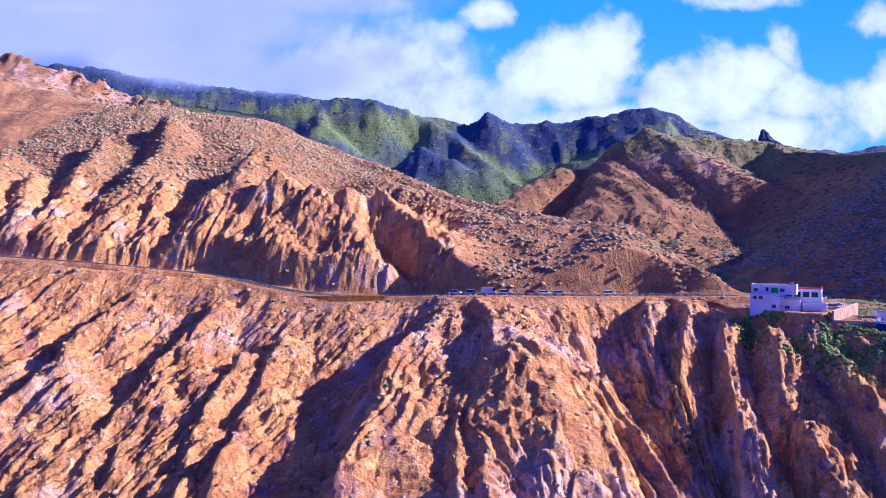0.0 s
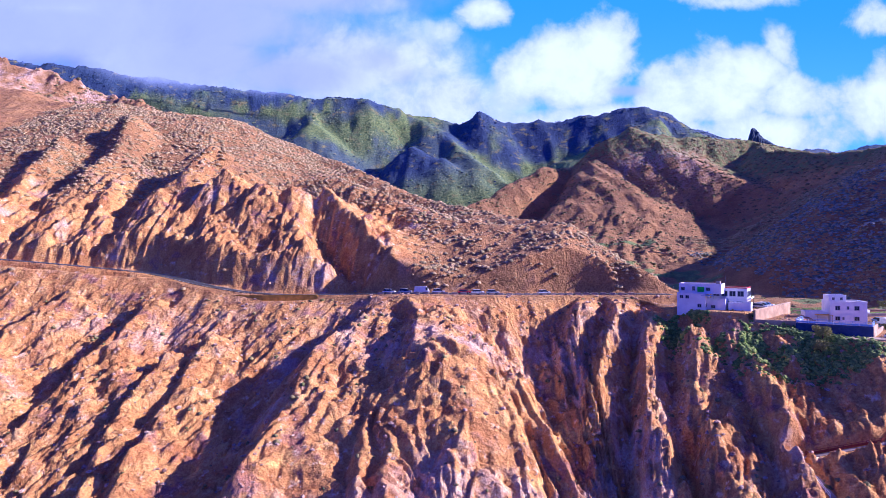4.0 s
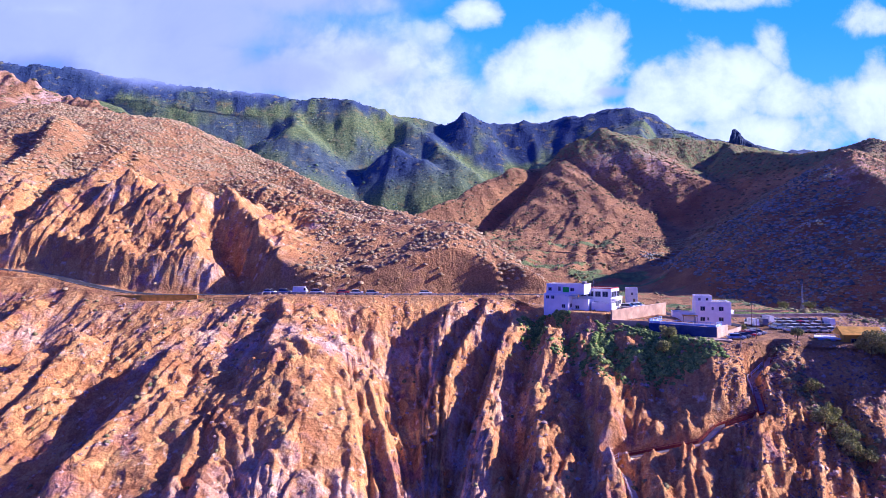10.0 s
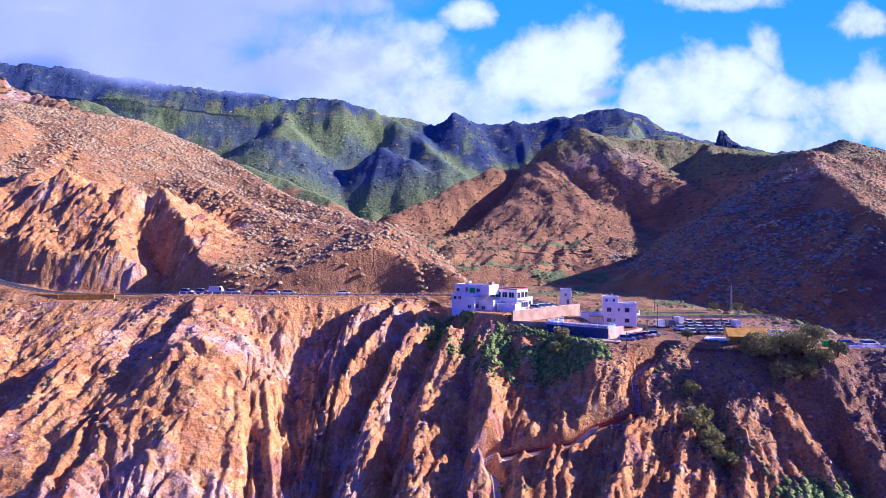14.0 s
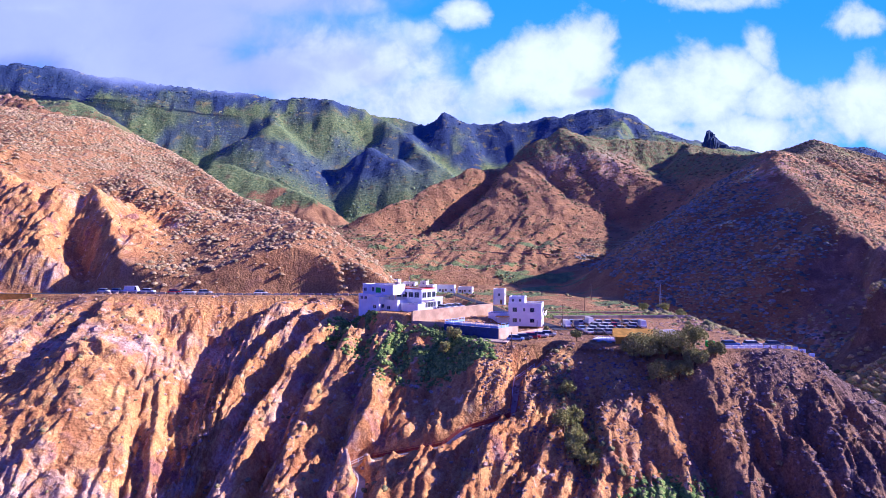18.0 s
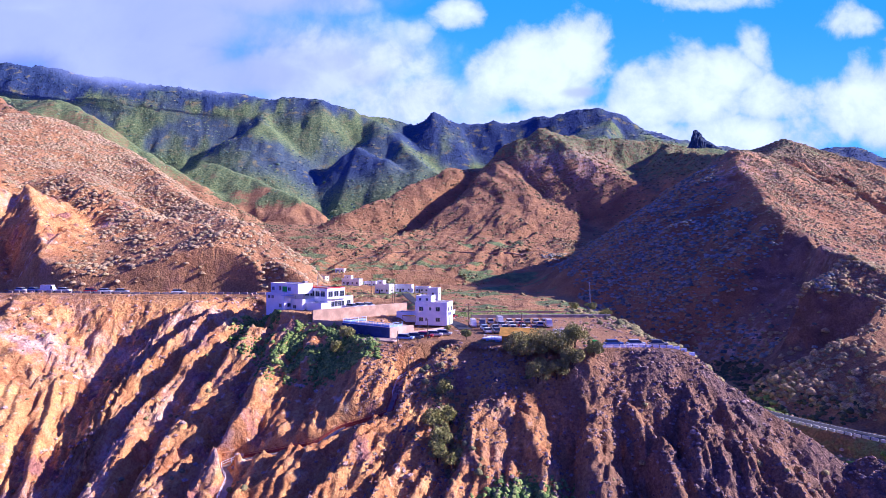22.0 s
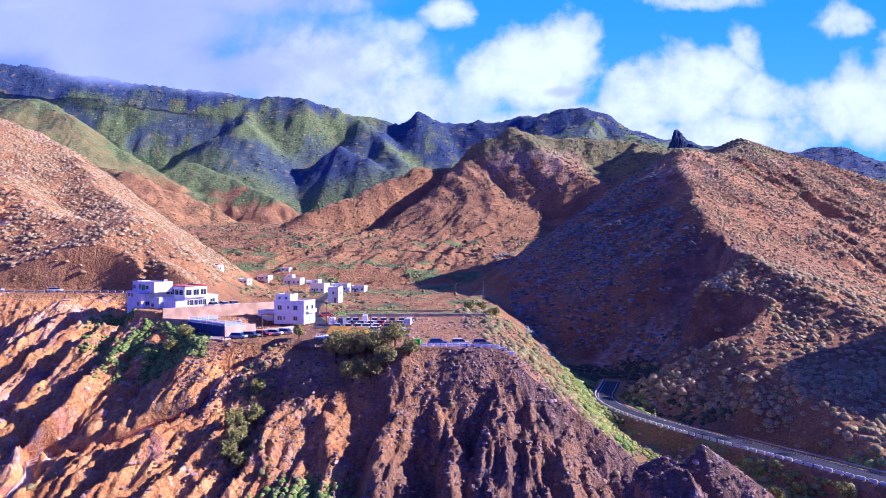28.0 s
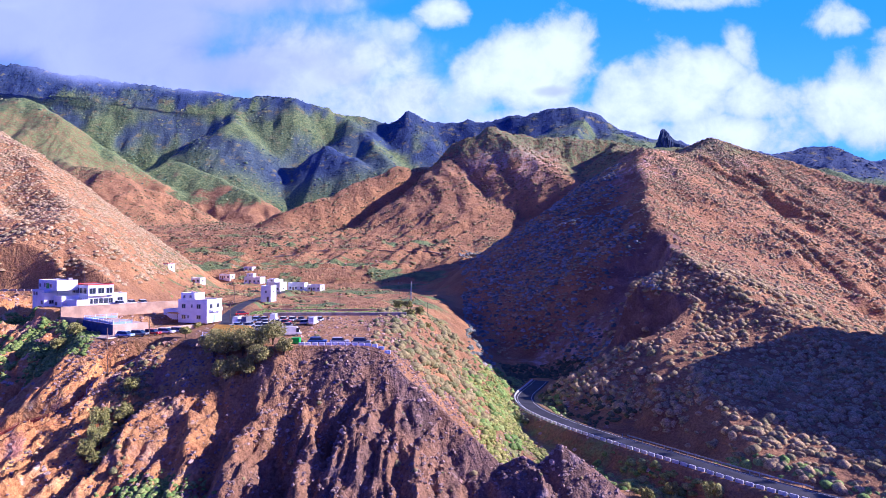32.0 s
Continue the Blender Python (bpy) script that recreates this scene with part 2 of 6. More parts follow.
def land(x, y):
    """Height of the ground."""
    wx = x + 3.0 * fbm(x / 40, y / 40, 3, 3)
    wy = y + 3.0 * fbm(x / 40, y / 40, 9, 3)
    # valley floor and terraces
    floor = np.interp(y, [225, 300, 370, 426, 440, 470, 510, 600, 900, 1500], [37.5, 36, 35, 36.5, 44, 50, 62, 80, 100, 150]) + 0.6 * fbm(x / 60, y / 60, 15, 2) * sstep(225, 260, y)
    steps = floor / 2.4
    floor = np.where(y > 228, 2.4 * (np.floor(steps) + sstep(0.78, 1.0, steps - np.floor(steps))), floor)
    east = sstep(196, 242, x - 0.05 * (np.minimum(y, 216) - 200) + 2.5 * fbm(x / 14, y / 14, 5, 3))
    east = east * (1 - sstep(275, 380, y))
    floor = floor * (1 - east) + (8.0 + 0.02 * (y - 160)) * east
    # brown hill over the coast road
    a = crest(wx, wy, [(104, 196, 44), (88, 214, 54), (65, 233, 70), (19, 306, 84), (-30, 355, 108), (-78, 403, 131), (-142, 450, 152), (-262, 521, 188), (-350, 520, 217), (-460, 545, 243)], 0.50, 0.85, 5)
    a2 = -0.3 * np.clip(265 - y, 0, 60) * (1 - sstep(-75, -50, x)) + crest(wx, wy, [(-125, 405, 148), (-180, 405, 156), (-250, 430, 168), (-330, 450, 190), (-450, 470, 215)], 0.46, 0.9, 20)
    a3 = crest(wx, wy, [(20, 205, 47), (-10, 221, 68), (-45, 235, 87), (-80, 262, 95)], 0.85, 0.3, 2)
    a4 = crest(wx, wy, [(98, 206, 47.5), (84, 214, 55), (65, 226, 65), (20, 250, 76), (-40, 300, 100)], 0.72, 0.8, 8)
    hill = smax(smax(a, a2, 8), smax(a3, a4, 3), 4)
    # purple hill behind, and the green one over it
    b = crest(wx, wy, [(-60, 960, 120), (-105, 985, 150), (-200, 1060, 190), (-300, 1100, 225)], 0.7, 0.75, 8)
    b = smax(b, crest(wx, wy, [(-105, 900, 90), (-175, 860, 132), (-258, 835, 170), (-360, 900, 190), (-520, 1000, 235)], 0.7, 0.7, 10), 6)
    g = crest(wx, wy, [(-250, 1000, 160), (-380, 1030, 235), (-476, 1040, 297), (-560, 1080, 338), (-640, 1130, 350), (-800, 1200, 372)], 0.75, 0.8, 10)
    # pyramid in the middle
    p = crest(wx, wy, [(267, 777, 218), (190, 765, 185), (124, 740, 155), (37, 660, 104), (-28, 640, 66)], 0.95, 0.70, 5)
    p2 = crest(wx, wy, [(267, 777, 217), (212, 745, 171), (226, 690, 128), (226, 640, 96), (214, 590, 68)], 0.55, 0.62, 3)
    p3 = crest(wx, wy, [(267, 777, 216), (330, 770, 205), (430, 780, 205), (480, 765, 186), (560, 740, 146), (650, 700, 115)], 0.5, 1.1, 6)
    p5 = crest(wx, wy, [(446, 535, 156), (415, 610, 158), (400, 700, 176), (425, 775, 202)], 0.80, 0.5, 4)
    p3 = smax(p3, p5, 4)
    gd, _ = near_line(wx, wy, [(184, 766, 0), (148, 705, 0), (108, 650, 0), (80, 615, 0)])
    # hill east of the ravine
    shoulder = np.interp(y, [172, 203, 218, 230, 239, 246, 262, 281, 305, 348, 432], [270, 281, 302, 294, 286, 308, 312, 317, 326, 338, 351])
    top = np.interp(y, [172, 203, 218, 230, 239, 246, 262, 281, 305, 348, 432], [18, 31, 41, 44, 47, 58, 60, 62, 71, 88, 132])
    r1 = smin(smin(133 + 0.69 * (wx - 351) + 0.25 * (wy - 432), 132 + 0.5 * (wx - 351) - 0.75 * (wy - 432), 5), top - 0.42 * (wx - shoulder), 4)
    r1 = smax(r1, crest(wx, wy, [(446, 535, 158), (400, 480, 138), (351, 432, 132)], 0.6, 0.7, 5), 4)
    r2 = crest(wx, wy, [(351, 432, 131), (338, 352, 84), (326, 305, 68), (317, 281, 63), (313, 262, 60), (309, 246, 57), (287, 240, 47), (294, 230, 43), (303, 218, 40), (282, 203, 31), (270, 172, 17)], 0.42, 1.5, 1.5)
    r3 = crest(wx, wy, [(446, 535, 158), (530, 490, 120), (600, 420, 90), (660, 320, 56)], 0.5, 0.72, 4)
    r4 = crest(wx, wy, [(446, 535, 158), (520, 540, 130), (640, 560, 114), (900, 620, 120)], 0.5, 0.62, 6)
    r5 = crest(wx, wy, [(300, 222, 36), (303, 203, 31), (352, 196, 32)], 0.5, 0.24, 3) - 0.8 * np.clip(282 - x, 0, 60)
    # unseen ridge out of view, added to cast shade on the lower slope
    r6 = crest(x, y, [(388, 188, 77), (390, 130, 93), (376, 60, 86)], 1.5, 1.5, 4)
    rr = smax(smax(r1, r2, 3), smax(smax(r3, r4, 6), smax(r5, r6, 3), 3), 5)
    # scarp above the ravine
    lip = shoulder - 1.5 - x + 2.2 * fbm(x / 11, y / 11, 67, 3)
    deep = sstep(206, 216, y) * (1 - sstep(275, 310, y))
    rr = rr - deep * np.clip(2.0 * lip, 0, 17)
    nick = sstep(360, 430, x) * (1 - sstep(440, 525, y)) * sstep(180, 240, y)
    rr = rr + nick * (8.0 * (saw((x + 0.35 * y) / 44 + 0.5 * fbm(x / 60, y / 60, 71, 2), 0.6) - 0.75) + 3.0 * (saw((x + 0.3 * y) / 15 + 0.7 * fbm(x / 30, y / 40, 73, 2), 0.6) - 0.6))
    face = (1 - sstep(330, 356, x)) * sstep(230, 300, y)
    rr = rr + face * 2.2 * (saw((y + 0.25 * x) / 26 + 0.6 * fbm(x / 40, y / 40, 75, 2), 0.5) - 0.6)
    # cone, green flank and the far range
    c = crest(wx, wy, [(-43, 1250, 284), (5, 1215, 252), (60, 1180, 214), (110, 1140, 180)], 0.35, 1.05, 6)
    c2 = crest(wx, wy, [(-43, 1250, 279), (-130, 1262, 200)], 1.0, 0.6, 8)
    f1 = crest(wx, wy, [(-1300, 1500, 560), (-900, 1480, 520), (-500, 1470, 460), (-300, 1460, 432), (-165, 1455, 428), (-60, 1470, 400), (60, 1480, 375), (117, 1475, 403), (175, 1480, 374), (300, 1470, 378), (430, 1455, 400), (504, 1453, 410), (548, 1450, 402)], 0.7, 1.05, 12)
    f2 = crest(wx, wy, [(-60, 1470, 398), (-5, 1400, 362), (50, 1300, 290), (92, 1215, 243), (150, 1150, 190)], 0.85, 0.85, 8)
    f3 = crest(wx, wy, [(-300, 1455, 428), (-270, 1340, 345), (-290, 1230, 250)], 0.75, 0.75, 10)
    f4 = crest(wx, wy, [(548, 1450, 400), (572, 1440, 362), (650, 1430, 338), (740, 1420, 318), (860, 1420, 300), (1020, 1540, 308), (1177, 1580, 338), (1300, 1580, 300), (1800, 1600, 340)], 0.5, 0.5, 8)
    pin = crest(x, y, [(614, 1163, 266), (640, 1163, 264), (668, 1163, 254)], 1.6, 1.6, 2)
    pin2 = crest(wx, wy, [(430, 1000, 225), (560, 1140, 255), (655, 1163, 262), (730, 1170, 250), (900, 1100, 210)], 0.5, 0.5, 6)
    far = smax(smax(c, c2, 8), smax(smax(f1, f4, 6), smax(f2, f3, 12), 12), 10)
    far = smax(far, smax(pin, pin2, 4), 5)
    h = smax(floor, hill, 4)
    h = smax(h, smax(p, smax(p2, p3, 12), 10), 8)
    h = smax(h, rr, 5)
    h = smax(h, smax(b, g, 10), 10)
    h = smax(h, far, 12)
    # crags along the western ridge
    dr, _ = near_line(x, y, [(-142, 450, 0), (-262, 521, 0), (-350, 520, 0), (-460, 545, 0)])
    h = h + np.exp(-(dr / 16) ** 2) * (1 - sstep(-260, -150, x)) * (6 + 16 * np.clip(ridged(x / 16, y / 16, 47, 3) - 0.55, 0, 1))
    h = h - np.where((y > 590) & (y < 790), 20 * np.exp(-(gd / 16) ** 2), 0)
    # gullies on the slopes
    up = sstep(60, 130, h) * sstep(215, 250, y)
    mx, my = x + 45 * fbm(x / 170, y / 170, 81, 3), y + 45 * fbm(x / 170, y / 170, 85, 3)
    h = h + up * sstep(900, 1300, y) * (1 - np.exp(-((x - 640) / 90) ** 2 - ((y - 1163) / 70) ** 2)) * (20 * (ridged(mx / 190 + 0.2, my / 230, 41, 5, 0.55) - 0.64) + 3.5 * fbm(x / 28, y / 28, 87, 3))
    mid = sstep(560, 620, y) * (1 - sstep(940, 1040, y)) * sstep(80, 120, h)
    h = h + mid * (3.5 * (saw((x + 0.35 * y) / 62 + 0.8 * fbm(x / 90, y / 90, 43, 2), 0.6) - 0.7) + 1.8 * (saw((x + 0.3 * y) / 24 + 0.9 * fbm(x / 50, y / 60, 45, 2), 0.6) - 0.6))
    h = h + up * (1 - 0.8 * sstep(250, 330, x) * (1 - sstep(560, 640, y))) * 5.5 * (ridged(x / 48 + y / 200, y / 120, 11, 3) - 0.68)
    cut = sstep(206, 213, y) * (1 - sstep(240, 300, y + 25 * fbm(x / 24, y / 40, 25, 2))) * (1 - sstep(-5, 12, x))
    ph = x - 0.35 * y + 6 * fbm(x / 35, y / 55, 27, 2)
    oy, oz = np.interp(x, [p[0] for p in COAST_ROAD], [p[1] for p in COAST_ROAD]), np.interp(x, [p[0] for p in COAST_ROAD], [p[2] for p in COAST_ROAD])
    # face of the road cutting, its ribs, the knob and the horn
    h = np.where(x < 30, smin(h, oz - 3.5 + np.interp(x, [-110, -70], [0.64, 1.0]) * np.maximum(y - oy - 1.0, 0) + 60 * sstep(-6, 24, x), 9), h)
    hx, hy = x + 1.2 * fbm(x / 11, y / 11, 5, 2), y + 1.2 * fbm(x / 11, y / 11, 6, 2)
    foot = sstep(425, 470, y) * (1 - sstep(600, 660, y)) * sstep(40, 48, h) * sstep(20, 60, x) * (1 - sstep(225, 260, x))
    h = h + foot * (3.2 * (saw((x - 0.5 * y) / 34 + 0.6 * fbm(x / 50, y / 60, 91, 2), 0.6) - 0.5) + 1.6 * (saw((x - 0.4 * y) / 13 + 0.7 * fbm(x / 25, y / 40, 93, 2), 0.6) - 0.5))
    hb = np.full(np.shape(x), -1e4)
    for line in RIBS_HILL:
        hb = np.maximum(hb, crest(hx, hy, line, 0.70, 1.2, 1.8))
    hb = hb - 9 * (1 - sstep(3, 10, y - oy))
    horn = crest(hx, hy, [(16, 203.5, 48), (3, 215, 60), (-8, 226, 71), (-16, 235, 77), (-26, 248, 86)], 2.0, 0.62, 0.8)
    h = np.where((y > oy) & (y < 345) & (x < 40), smax(h, smax(hb, horn, 0.8), 1.6), h)
    h = h - 7 * np.exp(-((x + 17 + 0.8 * (y - 221)) / 7.0) ** 2 - ((y - 221) / 10) ** 2) * sstep(3, 8, y - oy)
    h = h + cut * (1.7 * (saw(ph / 13.0 + 0.7 * fbm(x / 22, y / 38, 49, 2), 0.7) - 0.55) + 1.1 * (saw(ph / 5.3 + 0.9 * fbm(x / 10, y / 18, 55, 2), 0.65) - 0.5) + 0.6 * (saw(ph / 2.4 + fbm(x / 5, y / 12, 33, 2), 0.6) - 0.5))
    rocky = (y > 200) & (y < 290) & (x < 45)
    if rocky.any():
        rx, ryy, rh = x[rocky], y[rocky], h[rocky]
        h[rocky] = rh + cut[rocky] * (0.5 * facets(rx / 2.6, ryy / 3.6, 35) + 0.4 * facets(rx / 1.3, ryy / 1.6, 39))
    h = h + sstep(203, 235, y) * 0.8 * fbm(x / 9, y / 9, 61, 4)
    # sea cliff with its ribs
    jx, jy = x + 1.0 * fbm(x / 7, y / 7, 201, 2), y + 1.0 * fbm(x / 7, y / 7, 207, 2)
    u = rib_u(x, y)
    yr = np.interp(u, RIM_T[0], RIM_T[1]) + 1.2 * fbm(x / 8, y / 60, 77, 2)
    zr = np.interp(u, RIM_T[0], RIM_T[2])
    sl = np.interp(u, RIM_T[0], RIM_T[3])
    v = np.maximum(yr - y, 0)
    amp = sstep(0, 22, v)
    big = np.full(np.shape(x), -1e4)
    for group, le, ri in ((RIBS_WEST, 0.62, 1.5), (RIBS_CAPE, 0.64, 1.5), (RIBS_MIDDLE, 0.58, 1.0), (RIBS_SPUR[:6], 0.70, 1.8), (RIBS_SPUR[6:], 0.9, 0.9)):
        for line in group:
            big = np.maximum(big, crest(jx, jy, line, le, ri, 0.7) + (1.0 if group is RIBS_MIDDLE else 0.0))
    gully = zr - sl * v - amp * (2.8 - 1.0 * sstep(58, 70, u) * (1 - sstep(95, 110, u)) + 1.0 * sstep(95, 130, u) + 2.6 * sstep(146, 160, u) * (1 - sstep(200, 212, u)) + 2.8 * (1 - ridged(u / 15, v / 110 + 3, 101, 2, 0.4)))
    apron = crest(x, y, [(18, 194, 45.3), (20, 180, 41.5), (21, 169, 36.5)], 0.85, 0.95, 7)
    lump = 0.55 + 0.45 * vnoise(u / 18, v / 30, 133)
    flank = sstep(52, 66, x) * (1 - sstep(98, 112, x))
    dusk = sstep(164, 182, x)
    rub = amp * (dusk * (3.2 * (saw((x + 0.1 * y) / 13.5 + 0.5 * fbm(x / 18, y / 25, 143, 2), 0.62) - 0.55) + 1.5 * (saw(x / 5.2 + 0.8 * fbm(x / 9, y / 14, 145, 2), 0.6) - 0.5))
                 + flank * 6.5 * (saw((x - 0.45 * y) / 16 + 0.4 * fbm(x / 30, y / 40, 139, 2), 0.6) - 0.4)
                 + 2.6 * (1 - dusk) * lump * (saw(u / 12.5 + 0.8 * fbm(u / 22, v / 45, 131, 2)) - 0.5)
                 + 1.7 * (1 - 0.6 * dusk) * lump * (saw(u / 5.1 + 1.1 * fbm(u / 9, v / 26, 135, 2)) - 0.5)
                 + 1.1 * (saw(u / 2.3 + 1.3 * fbm(u / 4, v / 13, 137, 2), 0.6) - 0.5) + 0.4 * fbm(u / 3.2, v / 6, 151, 3))
    low = y < 225
    if low.any():
        fx, fy, fu, fv = x[low], y[low], u[low], v[low]
        bx, by = fu + 0.5 * vnoise(fx / 2, fy / 2, 161), fv + 0.5 * vnoise(fx / 2, fy / 2, 163)
        rub[low] = rub[low] + sstep(0, 8, fv) * (0.55 * facets(bx / 3.0, by / 5.6, 165) + 0.40 * facets(bx / 1.2, by / 2.6, 171) + 0.16 * facets(fx / 0.8, fy / 0.8, 177))
    cliff = smax(smax(gully, big, 1.2), apron, 2.0) + rub
    front = sstep(-2.0, 1.5, yr - y)
    h = h * (1 - front) + np.maximum(cliff, -30) * front
    # nothing of the hill stands seaward of the coast road
    ry, rz = np.interp(x, [p[0] for p in COAST_ROAD], [p[1] for p in COAST_ROAD]), np.interp(x, [p[0] for p in COAST_ROAD], [p[2] for p in COAST_ROAD])
    h = np.where((x < 100) & (y < ry - 2), np.minimum(h, rz - 0.15 * np.clip(ry - 3 - y, 0, 10)), h)
    # benches of the roads
    # upper terrace by the white house and the platform under the lower one
    side = (x - 109) * 0.721 - (y - 166) * 0.693
    w = (1 - sstep(-3.4, -2.2, side)) * sstep(92, 97, x + 0.4 * (y - 178)) * (1 - sstep(226, 236, y)) * sstep(166, 168, y + 0.5 * (x - 108)) * (1 - sstep(196, 206, y + 0.5 * (x - 100)))
    h = h * (1 - w) + 42.4 * w
    along = (x - 109) * 0.693 + (y - 166) * 0.721
    w = sstep(-3.4, -2.2, side) * (1 - sstep(6, 10, side)) * sstep(1, 4, along) * (1 - sstep(30, 36, along))
    h = h * (1 - w) + 39.9 * w
    for line, half, soft in ((COAST_ROAD, 2.9, 3.0), (VALLEY_ROAD, 3.6, 5.0), (VILLAGE_ROAD, 2.4, 4.0), (FOOTPATH, 0.9, 1.3)):
        d, z = near_line(x, y, line)
        w = 1 - sstep(half, half + (np.where((y > ry) & (x < -5), 2.5, soft) if line is COAST_ROAD else soft), d)
        h = h * (1 - w) + z * w
    return h


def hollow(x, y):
    """1 in the hollow under the shoulder of the eastern hill, kept bare and coloured as shade."""
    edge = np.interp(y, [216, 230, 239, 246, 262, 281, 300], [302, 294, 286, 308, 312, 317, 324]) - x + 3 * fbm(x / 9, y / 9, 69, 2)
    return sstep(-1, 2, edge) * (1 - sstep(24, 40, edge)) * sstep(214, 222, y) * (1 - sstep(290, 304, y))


def sheet(name, y0, y1, grow, cols, drop=0.0):
    """A sheet of ground in a fan that widens inland."""
    rows = int(math.log(y1 / y0) / grow)
    ys = y0 * np.exp(np.linspace(0, math.log(y1 / y0), rows))
    s = np.linspace(0, 1, cols)
    yy = np.repeat(ys[:, None], cols, 1)
    xx = (-30 - 0.80 * yy) * (1 - s) + (245 + 0.80 * yy) * s
    zz = land(xx, yy)
    if drop:
        zz[0] -= drop
    n = rows * cols
    co = np.stack([xx, yy, zz], 2).reshape(n, 3).astype(np.float32)
    i = (np.arange(rows - 1)[:, None] * cols + np.arange(cols - 1)[None]).reshape(-1)
    quads = np.stack([i, i + 1, i + cols + 1, i + cols], 1).astype(np.int32)
    me = bpy.data.meshes.new(name)
    me.vertices.add(n)
    me.vertices.foreach_set("co", co.ravel())
    me.loops.add(quads.size)
    me.loops.foreach_set("vertex_index", quads.ravel())
    me.polygons.add(len(quads))
    me.polygons.foreach_set("loop_start", np.arange(0, quads.size, 4, dtype=np.int32))
    me.polygons.foreach_set("use_smooth", np.ones(len(quads), bool))
    me.update(calc_edges=True)
    ob = new(name, me)
    return ob, xx, yy, zz


# ---- materials ----
def material(name, rough=0.9, metal=0.0):
    m = bpy.data.materials.new(name)
    m.use_nodes = True
    b = m.node_tree.nodes["Principled BSDF"]
    b.inputs["Roughness"].default_value = rough
    b.inputs["Metallic"].default_value = metal
    b.inputs["Specular IOR Level"].default_value = 0.25
    return m, m.node_tree, b


def node(tree, kind, **inputs):
    n = tree.nodes.new(kind)
    for k, v in inputs.items():
        n.inputs[k.replace("_", " ")].default_value = v
    return n


def mix(tree, fac, a, b, blend="MIX"):
    n = tree.nodes.new("ShaderNodeMix")
    n.data_type, n.blend_type = "RGBA", blend
    for sock, v in ((n.inputs[0], fac), (n.inputs[6], a), (n.inputs[7], b)):
        if isinstance(v, (int, float)):
            sock.default_value = v
        elif isinstance(v, tuple):
            sock.default_value = (*v, 1)
        else:
            tree.links.new(v, sock)
    return n.outputs[2]


def ramp(tree, value, lo, hi, smooth=True):
    n = tree.nodes.new("ShaderNodeMapRange")
    n.interpolation_type = "SMOOTHSTEP" if smooth else "LINEAR"
    n.inputs[1].default_value, n.inputs[2].default_value = lo, hi
    tree.links.new(value, n.inputs[0])
    return n.outputs[0]


def math_node(tree, op, a, b=None):
    n = tree.nodes.new("ShaderNodeMath")
    n.operation = op
    for sock, v in zip(n.inputs, (a, b)):
        if v is None:
            continue
        if isinstance(v, (int, float)):
            sock.default_value = v
        else:
            tree.links.new(v, sock)
    return n.outputs[0]


def noise_at(tree, scale, detail=4, rough=0.55, vec=None, distort=0.0):
    n = node(tree, "ShaderNodeTexNoise", Scale=scale, Detail=detail, Roughness=rough, Distortion=distort)
    if vec is None:
        vec = tree.nodes.new("ShaderNodeTexCoord").outputs["Object"]
    tree.links.new(vec, n.inputs["Vector"])
    return n.outputs["Fac"]


def stretched(tree, sx, sy, sz):
    c = tree.nodes.new("ShaderNodeTexCoord")
    m = tree.nodes.new("ShaderNodeMapping")
    m.inputs["Scale"].default_value = (sx, sy, sz)
    tree.links.new(c.outputs["Object"], m.inputs["Vector"])
    return m.outputs["Vector"]


def bump(tree, bsdf, height, strength, distance):
    n = node(tree, "ShaderNodeBump", Strength=strength, Distance=distance)
    tree.links.new(height, n.inputs["Height"])
    tree.links.new(n.outputs["Normal"], bsdf.inputs["Normal"])


def worn(name, col, rough=0.8, vary=0.25, scale=1.5, fine=12.0, bumpd=0.01, metal=0.0):
    """A painted or cast surface with stains and grain."""
    m, t, b = material(name, rough, metal)
    big, small = noise_at(t, scale, 5), noise_at(t, fine, 4)
    dark = tuple(c * (1 - vary) for c in col)
    lite = tuple(min(1, c * (1 + 0.5 * vary)) for c in col)
    c = mix(t, ramp(t, big, 0.35, 0.7), dark, lite)
    c = mix(t, 0.12, c, mix(t, small, (0, 0, 0), (1, 1, 1)), "OVERLAY")
    t.links.new(c, b.inputs["Base Color"])
    if bumpd:
        bump(t, b, small, 0.5, bumpd)
    return m


